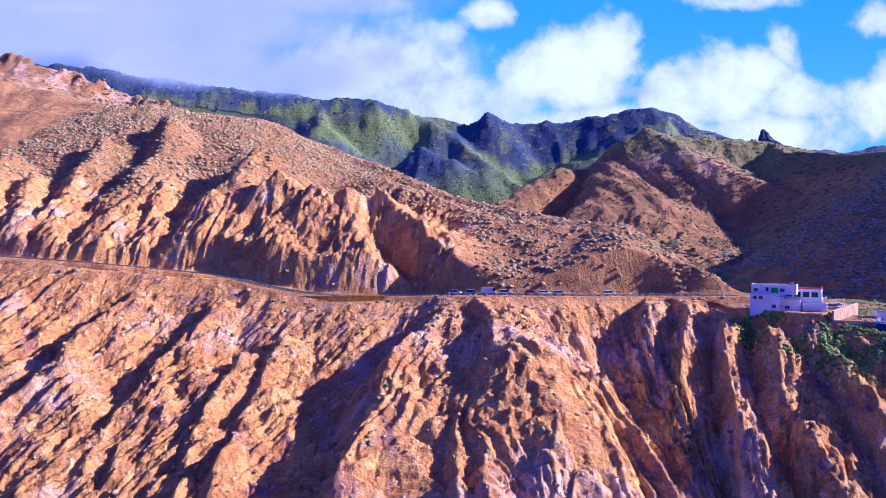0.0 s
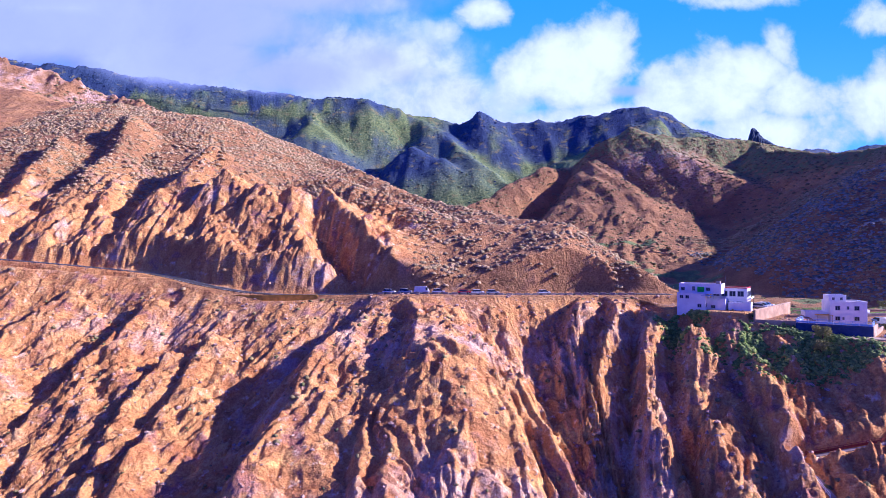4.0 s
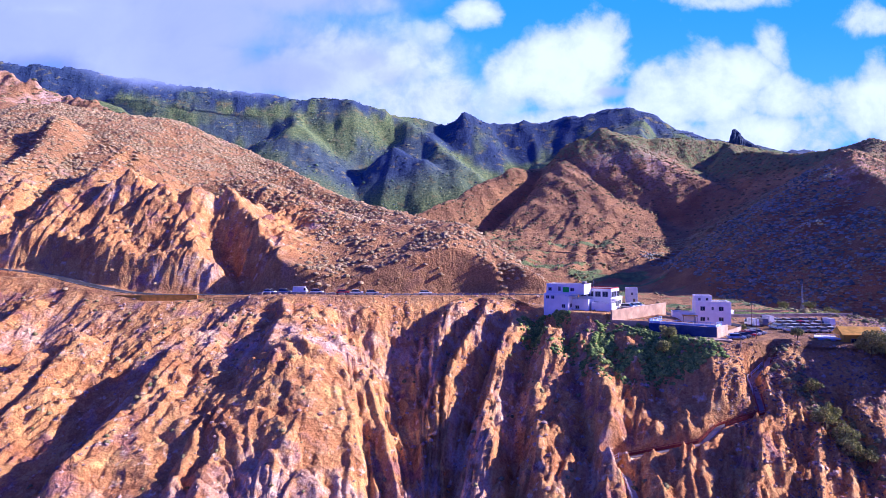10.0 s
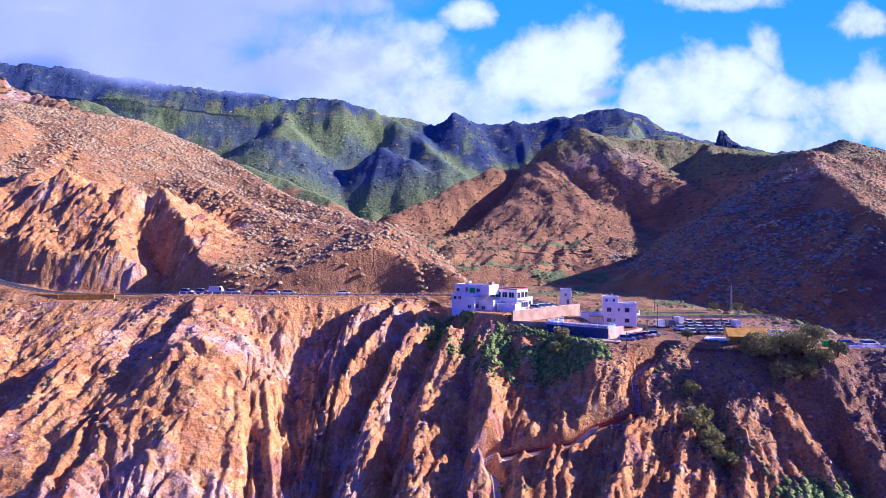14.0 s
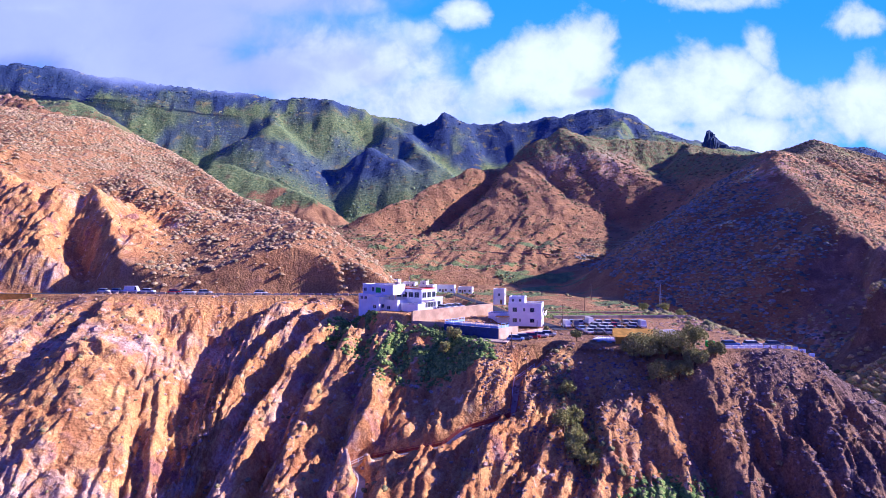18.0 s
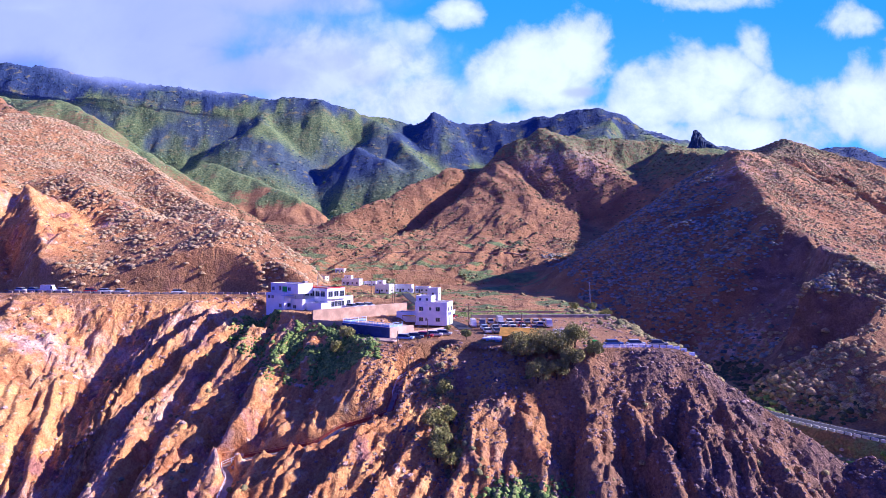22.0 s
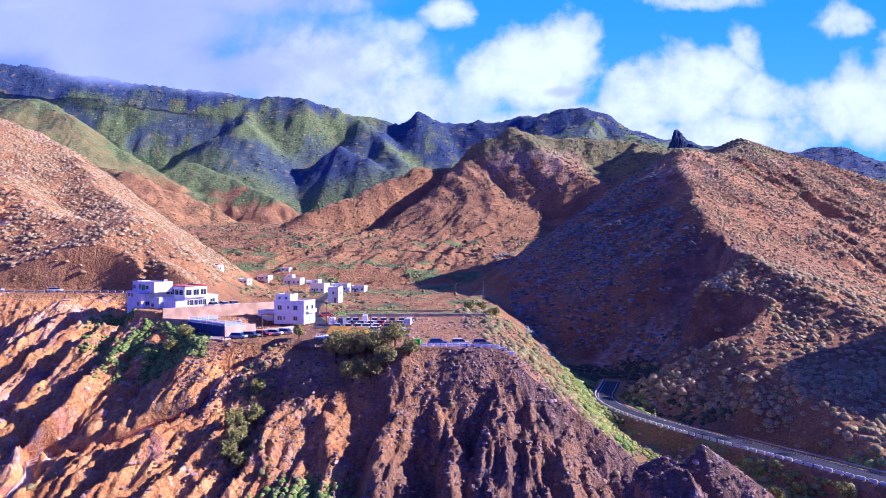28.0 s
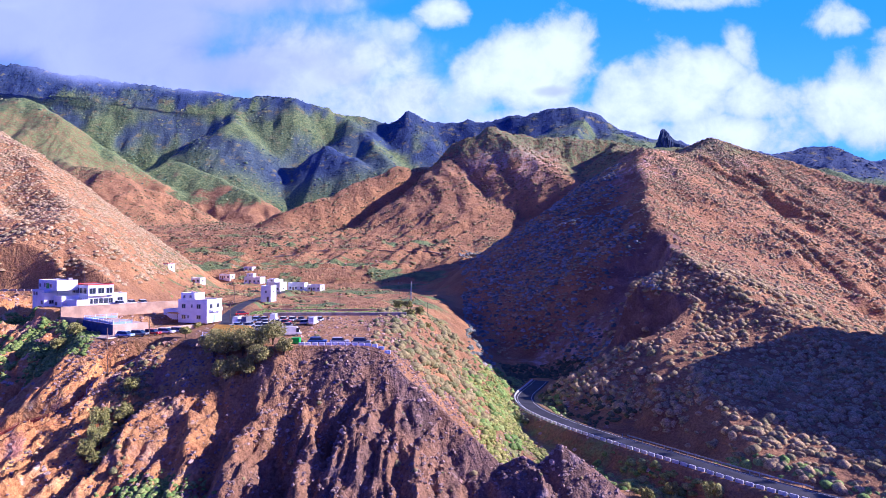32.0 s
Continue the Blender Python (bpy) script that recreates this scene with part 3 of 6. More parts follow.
def ground_material():
    """Rock, earth and scrub; the zones say which kind of ground lies where."""
    m, t, b = material("rock and earth", 0.95)
    at = t.nodes.new("ShaderNodeAttribute")
    at.attribute_name = "zone"
    sep = t.nodes.new("ShaderNodeSeparateColor")
    t.links.new(at.outputs["Color"], sep.inputs[0])
    green, orange, pale = sep.outputs
    fl = t.nodes.new("ShaderNodeAttribute")
    fl.attribute_name = "flow"
    n_flow = noise_at(t, 1.0, 6, 0.62, fl.outputs["Vector"], 0.5)
    n_big = noise_at(t, 0.045, 5, 0.6)
    n_mid = noise_at(t, 0.22, 6, 0.65)
    n_fine = noise_at(t, 1.7, 5, 0.72)
    earth = mix(t, ramp(t, n_big, 0.35, 0.65), (0.27, 0.145, 0.065), (0.44, 0.24, 0.095))
    rock = mix(t, ramp(t, n_flow, 0.32, 0.68), (0.50, 0.215, 0.07), (0.76, 0.41, 0.125))
    rock = mix(t, ramp(t, n_mid, 0.5, 0.72), rock, (0.80, 0.49, 0.19))
    c = mix(t, orange, earth, rock)
    rock = mix(t, ramp(t, noise_at(t, 0.11, 5, 0.6), 0.56, 0.68), rock, (0.40, 0.185, 0.125))
    rock = mix(t, ramp(t, noise_at(t, 0.16, 4, 0.6, stretched(t, 1.0, 0.7, 1.6)), 0.57, 0.70), rock, (0.82, 0.50, 0.15))
    rock = mix(t, ramp(t, noise_at(t, 0.35, 4, 0.6), 0.58, 0.72), rock, (0.84, 0.60, 0.36))
    c = mix(t, orange, earth, rock)
    chalk = mix(t, n_mid, (0.66, 0.44, 0.33), (0.82, 0.63, 0.49))
    k = math_node(t, "MULTIPLY", pale, ramp(t, n_mid, 0.36, 0.6))
    c = mix(t, k, c, chalk)
    herb = mix(t, ramp(t, n_mid, 0.35, 0.65), (0.09, 0.15, 0.06), (0.23, 0.28, 0.09))
    # blue haze and cloud shade put into the colour of the far forest
    haze_tint = mix(t, n_mid, (0.032, 0.054, 0.14), (0.06, 0.095, 0.16))
    herb = mix(t, at.outputs["Alpha"], haze_tint, herb)
    herb = mix(t, ramp(t, n_big, 0.55, 0.7), herb, (0.24, 0.22, 0.09))
    # dark rock tone that also puts shade into the spur and the hollow
    dk = t.nodes.new("ShaderNodeAttribute")
    dk.attribute_name = "shaded_rock"
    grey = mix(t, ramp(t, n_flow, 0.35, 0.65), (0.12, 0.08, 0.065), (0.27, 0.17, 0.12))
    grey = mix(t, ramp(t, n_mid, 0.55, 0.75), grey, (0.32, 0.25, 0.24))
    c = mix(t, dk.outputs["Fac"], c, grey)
    g = ramp(t, math_node(t, "ADD", green, math_node(t, "MULTIPLY", math_node(t, "SUBTRACT", n_mid, 0.5), 0.9)), 0.3, 0.6)
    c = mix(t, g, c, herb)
    c = mix(t, 0.44, c, mix(t, ramp(t, n_fine, 0.3, 0.7), (0.12, 0.12, 0.12), (0.88, 0.88, 0.88)), "OVERLAY")
    t.links.new(c, b.inputs["Base Color"])
    rough_h = math_node(t, "ADD", math_node(t, "MULTIPLY", n_mid, 2.0), math_node(t, "ADD", math_node(t, "MULTIPLY", n_fine, 0.25), math_node(t, "MULTIPLY", n_flow, 1.2)))
    bump(t, b, rough_h, 1.0, 1.0)
    return m


def bush_material(name, cols, bumpd=0.2):
    """Leafy scrub whose colour changes from plant to plant."""
    m, t, b = material(name, 0.9)
    geo = t.nodes.new("ShaderNodeNewGeometry")
    r = geo.outputs["Random Per Island"]
    c = mix(t, ramp(t, r, 0.0, 0.5, False), cols[0], cols[1])
    c = mix(t, ramp(t, r, 0.5, 1.0, False), c, cols[2])
    fine = noise_at(t, 2.5, 4, 0.7)
    c = mix(t, 0.6, c, mix(t, ramp(t, fine, 0.3, 0.7), (0.1, 0.1, 0.1), (0.85, 0.85, 0.85)), "OVERLAY")
    t.links.new(c, b.inputs["Base Color"])
    bump(t, b, fine, 1.0, bumpd)
    return m


M_GROUND = ground_material()
M_DRY = bush_material("dry scrub", ((0.28, 0.20, 0.09), (0.54, 0.39, 0.20), (0.36, 0.29, 0.13)))
M_CREEPER = bush_material("green creeper", ((0.12, 0.20, 0.045), (0.22, 0.31, 0.065), (0.36, 0.42, 0.10)))
M_SAGE = bush_material("grey-green scrub", ((0.11, 0.13, 0.10), (0.20, 0.23, 0.18), (0.36, 0.36, 0.31)))
M_HEATH = bush_material("dark olive heath", ((0.12, 0.11, 0.05), (0.20, 0.17, 0.07), (0.33, 0.27, 0.12)))
M_OLIVE = bush_material("olive scrub", ((0.25, 0.23, 0.085), (0.35, 0.29, 0.12), (0.17, 0.19, 0.065)))
M_GREEN = bush_material("green scrub", ((0.14, 0.24, 0.05), (0.23, 0.34, 0.07), (0.34, 0.38, 0.11)))
# both far-tree materials carry blue distance haze in their colour
M_FOREST = bush_material("far trees", ((0.09, 0.17, 0.12), (0.20, 0.30, 0.13), (0.36, 0.40, 0.16)), 1.0)
M_HAZE_BLUE = bush_material("far forest and rock in haze blue", ((0.032, 0.054, 0.13), (0.048, 0.08, 0.14), (0.06, 0.10, 0.12)), 1.0)
M_RUBBLE = bush_material("dark rubble", ((0.24, 0.16, 0.12), (0.38, 0.28, 0.22), (0.15, 0.10, 0.09)), 0.15)
M_REED = bush_material("yellow-green reeds", ((0.20, 0.24, 0.05), (0.30, 0.32, 0.07), (0.38, 0.34, 0.11)))
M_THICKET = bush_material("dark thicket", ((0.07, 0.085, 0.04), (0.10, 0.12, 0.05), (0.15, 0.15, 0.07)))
M_TAN = bush_material("tan spurge", ((0.36, 0.28, 0.11), (0.52, 0.38, 0.18), (0.26, 0.24, 0.09)))
M_STONE = bush_material("loose stones", ((0.42, 0.27, 0.19), (0.55, 0.40, 0.30), (0.34, 0.20, 0.13)), 0.15)


# ---- sky with its clouds ----
def cloud_field(t, x, z, puffs, scale, seed):
    """Where the cloud is thick: soft puffs broken up by noise."""
    comb = t.nodes.new("ShaderNodeCombineXYZ")
    t.links.new(x, comb.inputs[0])
    t.links.new(z, comb.inputs[1])
    comb.inputs[2].default_value = seed
    total = None
    for cx, cz, rx, rz, w in puffs:
        dx = math_node(t, "DIVIDE", math_node(t, "SUBTRACT", x, cx), rx)
        dz = math_node(t, "DIVIDE", math_node(t, "SUBTRACT", z, cz), rz)
        d = math_node(t, "SQRT", math_node(t, "ADD", math_node(t, "MULTIPLY", dx, dx), math_node(t, "MULTIPLY", dz, dz)))
        v = math_node(t, "MULTIPLY", ramp(t, d, 1.3, 0.2), w)
        total = v if total is None else math_node(t, "MAXIMUM", total, v)
    n1 = noise_at(t, scale, 8, 0.58, comb.outputs[0], 0.4)
    n2 = noise_at(t, scale * 3.1, 7, 0.6, comb.outputs[0], 0.2)
    return total, n1, n2


def sky_material():
    m = bpy.data.materials.new("sky with clouds")
    m.use_nodes = True
    t = m.node_tree
    t.nodes.clear()
    out = t.nodes.new("ShaderNodeOutputMaterial")
    em = t.nodes.new("ShaderNodeEmission")
    co = t.nodes.new("ShaderNodeTexCoord")
    sp = t.nodes.new("ShaderNodeSeparateXYZ")
    t.links.new(co.outputs["Object"], sp.inputs[0])
    x = math_node(t, "MULTIPLY", math_node(t, "SUBTRACT", sp.outputs[0], 15.0), 1.174)
    z = math_node(t, "MULTIPLY", math_node(t, "SUBTRACT", sp.outputs[2], 8.9), 1.174)
    blue = mix(t, ramp(t, z, 350, 1250), (0.22, 0.53, 1.0), (0.10, 0.36, 0.96))
    # cumulus over the valley and to the east
    a, n1, n2 = cloud_field(t, x, z, [(560, 860, 330, 250, 1.1), (740, 960, 190, 200, 1.15), (380, 820, 260, 200, 1.0), (1240, 770, 340, 230, 1.1), (1060, 740, 240, 200, 1.0), (1400, 860, 200, 150, 0.95), (1540, 990, 120, 150, 0.7), (1600, 740, 260, 140, 0.9),
                                      (2060, 720, 330, 250, 1.1), (2300, 840, 300, 280, 1.1), (600, 600, 650, 170, 1.0), (1400, 580, 700, 150, 0.95), (1350, 1200, 420, 70, 0.75), (1950, 1090, 200, 90, 0.7), (200, 1130, 170, 100, 0.8), (-60, 1050, 200, 90, 0.6)], 0.0024, 3.0)
    d = math_node(t, "ADD", a, math_node(t, "MULTIPLY", math_node(t, "SUBTRACT", n1, 0.5), 1.7))
    d = math_node(t, "ADD", d, math_node(t, "MULTIPLY", math_node(t, "SUBTRACT", n2, 0.5), 1.1))
    cover = ramp(t, d, 0.22, 0.74)
    lit = mix(t, ramp(t, d, 0.5, 1.2), (0.64, 0.68, 0.95), (0.98, 0.96, 1.0))
    # broad veil in the west
    b, v1, v2 = cloud_field(t, x, z, [(-1500, 1000, 1250, 420, 1.1), (-500, 900, 850, 330, 1.0), (-1000, 1250, 800, 260, 0.9), (-100, 720, 620, 230, 0.95), (-350, 1180, 260, 110, 0.7), (-2300, 900, 900, 600, 1.1), (500, 640, 500, 120, 0.45)], 0.0014, 11.0)
    e = math_node(t, "ADD", b, math_node(t, "MULTIPLY", math_node(t, "SUBTRACT", v1, 0.5), 1.7))
    e = math_node(t, "ADD", e, math_node(t, "MULTIPLY", math_node(t, "SUBTRACT", v2, 0.5), 0.7))
    veil = ramp(t, e, 0.30, 0.98)
    grey = mix(t, ramp(t, v1, 0.35, 0.7), (0.30, 0.34, 0.66), (0.68, 0.67, 0.92))
    grey = mix(t, ramp(t, x, -1300, 300), grey, mix(t, ramp(t, v2, 0.35, 0.65), (0.62, 0.64, 0.94), (0.95, 0.92, 0.99)))
    c = mix(t, veil, blue, grey)
    c = mix(t, cover, c, lit)
    t.links.new(c, em.inputs[0])
    em.inputs[1].default_value = 1.0
    t.links.new(em.outputs[0], out.inputs[0])
    return m


def mist_material():
    m = bpy.data.materials.new("drifting cloud")
    m.use_nodes = True
    t = m.node_tree
    t.nodes.clear()
    out = t.nodes.new("ShaderNodeOutputMaterial")
    em = t.nodes.new("ShaderNodeEmission")
    tr = t.nodes.new("ShaderNodeBsdfTransparent")
    mx = t.nodes.new("ShaderNodeMixShader")
    co = t.nodes.new("ShaderNodeTexCoord")
    sp = t.nodes.new("ShaderNodeSeparateXYZ")
    t.links.new(co.outputs["Object"], sp.inputs[0])
    x, z = sp.outputs[0], sp.outputs[2]
    a, n1, n2 = cloud_field(t, x, z, [(-330, 470, 230, 62, 0.9), (-560, 510, 260, 75, 1.0), (-900, 575, 330, 85, 1.0), (-560, 600, 400, 110, 1.0), (-900, 710, 400, 130, 1.0), (-1200, 770, 400, 170, 1.0), (-170, 500, 150, 45, 0.6), (-480, 720, 700, 170, 1.1), (-40, 470, 120, 40, 0.5), (440, 424, 60, 20, 0.75)], 0.0035, 5.0)
    d = math_node(t, "ADD", a, math_node(t, "MULTIPLY", math_node(t, "SUBTRACT", n1, 0.5), 0.9))
    d = math_node(t, "ADD", d, math_node(t, "MULTIPLY", math_node(t, "SUBTRACT", n2, 0.5), 0.4))
    t.links.new(math_node(t, "MULTIPLY", ramp(t, d, 0.18, 0.95), 0.93), mx.inputs[0])
    t.links.new(mix(t, n1, (0.40, 0.42, 0.74), (0.64, 0.63, 0.90)), em.inputs[0])
    t.links.new(tr.outputs[0], mx.inputs[1])
    t.links.new(em.outputs[0], mx.inputs[2])
    t.links.new(mx.outputs[0], out.inputs[0])
    return m


def upright_sheet(name, y, x0, x1, z0, z1, mat, bend=0.0):
    bm = bmesh.new()
    n = 24
    cols = []
    for i in range(n + 1):
        x = x0 + (x1 - x0) * i / n
        yy = y - bend * ((2 * i / n - 1) ** 2)
        cols.append((bm.verts.new((x, yy, z0)), bm.verts.new((x, yy, z1))))
    for (a, b), (c, d) in zip(cols[:-1], cols[1:]):
        bm.faces.new((a, c, d, b))
    return part(name, bm, mat, None)


tagged(upright_sheet("backdrop", 2300, -3100, 3500, -300, 2600, sky_material()), "blue sky with white cumulus and a grey veil", "sky", kind="structure")
tagged(upright_sheet("cloud", 1395, -1500, 620, 330, 950, mist_material(), 40), "low grey cloud drifting over the mountain ridge", "cloud", kind="structure")


# ---- the ground ----
def zones(x, y, z):
    """Green cover, orange rock and pale rock, each 0 to 1."""
    n = fbm(x / 35, y / 35, 301, 3)
    u = rib_u(x, y)
    yr = np.interp(u, RIM_T[0], RIM_T[1])
    front = sstep(-1, 3, yr - y)
    cut = sstep(203, 212, y) * (1 - sstep(250, 300, y + 18 * n)) * (1 - sstep(10, 28, x + 6 * n))
    orange = np.maximum(front * (1 - 0.85 * sstep(146, 176, x + 12 * n)), 0.95 * cut)
    orange = np.maximum(orange, 0.35 * sstep(300, 380, x) * (1 - sstep(600, 800, y)))
    orange = np.maximum(orange, 0.25 * (1 - sstep(60, 120, x)) * (1 - sstep(420, 560, y)))
    pale = front * (sstep(0.1, 0.7, fbm(u / 13, (yr - y) / 16, 311, 3) + 0.5 * np.exp(-((u - 18) / 14) ** 2) + 0.3 * np.exp(-((u - 86) / 12) ** 2) - 0.55 * sstep(100, 125, u)))
    pale = pale * (0.35 + 0.65 * sstep(6, 22, yr - y)) * 0.6
    pale = np.maximum(pale, 0.8 * front * np.exp(-((yr - y - 24 - 4 * n) / 5) ** 2 - ((u - 26) / 22) ** 2))
    pale = np.maximum(pale, 0.7 * cut * sstep(0.5, 1.1, fbm(x / 11, y / 11, 317, 3) + 0.9 * np.exp(-((x + 38) / 14) ** 2 - ((z - 52) / 7) ** 2)))
    for px, py, r in ((-262, 521, 45), (-340, 520, 50), (-95, 415, 18), (275, 262, 11), (300, 268, 12), (258, 268, 10), (300, 735, 60), (565, 1450, 40), (-12, 1352, 22), (390, 790, 50), (262, 735, 34), (318, 725, 36), (340, 400, 22), (372, 455, 26), (430, 500, 26)):
        pale = np.maximum(pale, 0.9 * np.exp(-((x - px) ** 2 + (y - py) ** 2) / r ** 2) * sstep(-0.2, 0.5, fbm(x / (0.3 * r), y / (0.3 * r), 331, 3)))
    green = sstep(930, 1010, y + 30 * n + 0.12 * x) * (1 - 0.9 * np.exp(-((x + 250) / 120) ** 2 - ((y - 880) / 90) ** 2))
    green = np.maximum(green, 0.50 * sstep(560, 720, y) * sstep(110, 200, z))
    green = np.maximum(green, 0.50 * sstep(400, 480, y) * sstep(105, 150, z) * sstep(300, 360, x))
    terr = (1 - sstep(52, 66, z - 0.05 * (y - 200))) * sstep(215, 240, y) * (1 - sstep(640, 720, y)) * sstep(-40, 10, x) * (1 - sstep(205, 225, x))
    green = np.maximum(green, terr * sstep(0.0, 0.6, fbm(x / 34, y / 9, 341, 3)) * 0.62)
    ravine = sstep(210, 222, x) * (1 - sstep(252, 268, x + 0.2 * (y - 160))) * (1 - sstep(12, 19, z)) * sstep(125, 140, y)
    green = np.maximum(green, 0.42 * ravine)
    green = np.maximum(green, 0.20 * sstep(236, 262, x) * sstep(130, 200, y) * (1 - sstep(520, 600, y)))
    # where haze and shade tint the far range, the cone hill and patches
    haze_tint = sstep(1300, 1400, y + 60 * n) * np.maximum(sstep(-60, 40, x + 0.5 * (1400 - y)), sstep(395, 440, z + 40 * n))
    haze_tint = np.maximum(haze_tint, np.exp(-((x + 60) / 150) ** 2 - ((y - 1215) / 60) ** 2) * 1.3)
    haze_tint = np.maximum(haze_tint, 0.75 * sstep(0.1, 0.7, fbm(x / 110, y / 110, 351, 4)) * sstep(1100, 1200, y))
    return np.clip(np.stack([green, orange, pale, 1 - haze_tint], -1), 0, 1)


GROUNDS = (("ground_shore", 60, 100, 0.012, 300, 0, "steep rock at the foot of the cliff"),
           ("ground", 99, 275, 0.0022, 1200, 0.5, "orange and brown eroded rock cliff with gullies and scrub"),
           ("ground_valley", 270, 1100, 0.006, 600, 1.5, "brown valley slopes with dry scrub and terraces"),
           ("ground_mountains", 1085, 2250, 0.010, 460, 8, "green and blue mountain range far inland"))
for nm, y0, y1, gr, cols, dr, lab in GROUNDS:
    ob, gx, gy, gz = sheet(nm, y0, y1, gr, cols, dr)
    ca = ob.data.color_attributes.new("zone", "FLOAT_COLOR", "POINT")
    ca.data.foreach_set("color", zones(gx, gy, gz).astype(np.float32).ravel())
    ob.data.materials.append(M_GROUND)
    ua = ob.data.attributes.new("flow", "FLOAT_VECTOR", "POINT")
    gu = rib_u(gx, gy)
    ua.data.foreach_set("vector", np.stack([gu / np.where(gy < np.interp(gu, RIM_T[0], RIM_T[1]), 3.2, 9.0) + 1.2 * fbm(gx / 14, gy / 14, 501, 2), gy / 9.0, gz / 12.0], -1).astype(np.float32).ravel())
    # spur darkened eastward, rock tone and shade in one; hollow darkened as shade
    da = ob.data.attributes.new("shaded_rock", "FLOAT", "POINT")
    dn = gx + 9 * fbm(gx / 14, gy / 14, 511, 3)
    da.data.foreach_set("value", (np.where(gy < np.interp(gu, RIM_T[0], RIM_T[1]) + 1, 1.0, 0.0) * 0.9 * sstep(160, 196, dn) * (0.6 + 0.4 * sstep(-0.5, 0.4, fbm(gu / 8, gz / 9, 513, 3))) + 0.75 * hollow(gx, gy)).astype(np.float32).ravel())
    tagged(ob, lab, "ground", kind="structure")


def sea_material():
    m, t, b = material("sea water", 0.12)
    b.inputs["Base Color"].default_value = (0.01, 0.035, 0.05, 1)
    b.inputs["Specular IOR Level"].default_value = 0.5
    bump(t, b, noise_at(t, 0.25, 6, 0.6), 0.6, 0.6)
    return m


bm = bmesh.new()
bm.faces.new([bm.verts.new(p) for p in ((-6000, -9000, -14), (6000, -9000, -14), (6000, 135, -14), (-6000, 135, -14))])
tagged(part("water", bm, sea_material(), None), "dark blue sea below the cliff", "sea", kind="structure")


def pinnacle():
    """A leaning block of rock on the far ridge."""
    bm = bmesh.new()
    rnd = random.Random(3)
    prof = [(-30, 0), (-13, 16), (-10, 30), (-6, 44), (3, 46), (8, 40), (15, 30), (30, 22), (48, 8), (70, -4)]
    rows = []
    for x, z in prof:
        d = 16 + 8 * rnd.random()
        rows.append([bm.verts.new((x, -d, -40)), bm.verts.new((x + rnd.uniform(-2, 2), -d * 0.45, z * 0.55 + rnd.uniform(-3, 3))), bm.verts.new((x, rnd.uniform(-3, 3), z)), bm.verts.new((x, d, -40))])
    for a, b in zip(rows[:-1], rows[1:]):
        for k in range(3):
            bm.faces.new((a[k], b[k], b[k + 1], a[k + 1]))
    bmesh.ops.subdivide_edges(bm, edges=bm.edges[:], cuts=3, use_grid_fill=True)
    for v in bm.verts:
        v.co += Vector((rnd.uniform(-1.2, 1.2), rnd.uniform(-1.2, 1.2), rnd.uniform(-1.0, 1.0)))
    bmesh.ops.recalc_face_normals(bm, faces=bm.faces)
    # the pinnacle takes the haze-tinted far tone
    ob = part("rock_pinnacle", bm, M_HAZE_BLUE, None)
    ob.matrix_basis = pose(624, 1163, 251)
    return tagged(ob, "dark rock pinnacle on the far ridge", "rock", kind="structure")


pinnacle()


# ---- scrub, stones and woods ----
def blob(sub, seed, rough, flat):
    """A lumpy, broken clump as arrays of points and triangles."""
    bm = bmesh.new()
    bmesh.ops.create_icosphere(bm, subdivisions=sub, radius=1.0)
    rnd = random.Random(seed)
    for v in bm.verts:
        v.co *= 1 + rough * (rnd.random() * 2 - 1)
        v.co.z = v.co.z * flat
        if v.co.z < 0:
            v.co.z *= 0.5
    vs = np.array([v.co[:] for v in bm.verts])
    fs = np.array([[v.index for v in f.verts] for f in bm.faces])
    bm.free()
    return vs, fs


def mesh_of(name, vs, fs, mat, smooth=False):
    me = bpy.data.meshes.new(name)
    me.vertices.add(len(vs))
    me.vertices.foreach_set("co", np.asarray(vs, np.float32).ravel())
    n = fs.shape[1]
    me.loops.add(fs.size)
    me.loops.foreach_set("vertex_index", np.asarray(fs, np.int32).ravel())
    me.polygons.add(len(fs))
    me.polygons.foreach_set("loop_start", np.arange(0, fs.size, n, dtype=np.int32))
    me.polygons.foreach_set("use_smooth", np.full(len(fs), smooth, bool))
    me.update(calc_edges=True)
    me.materials.append(mat)
    return new(name, me)


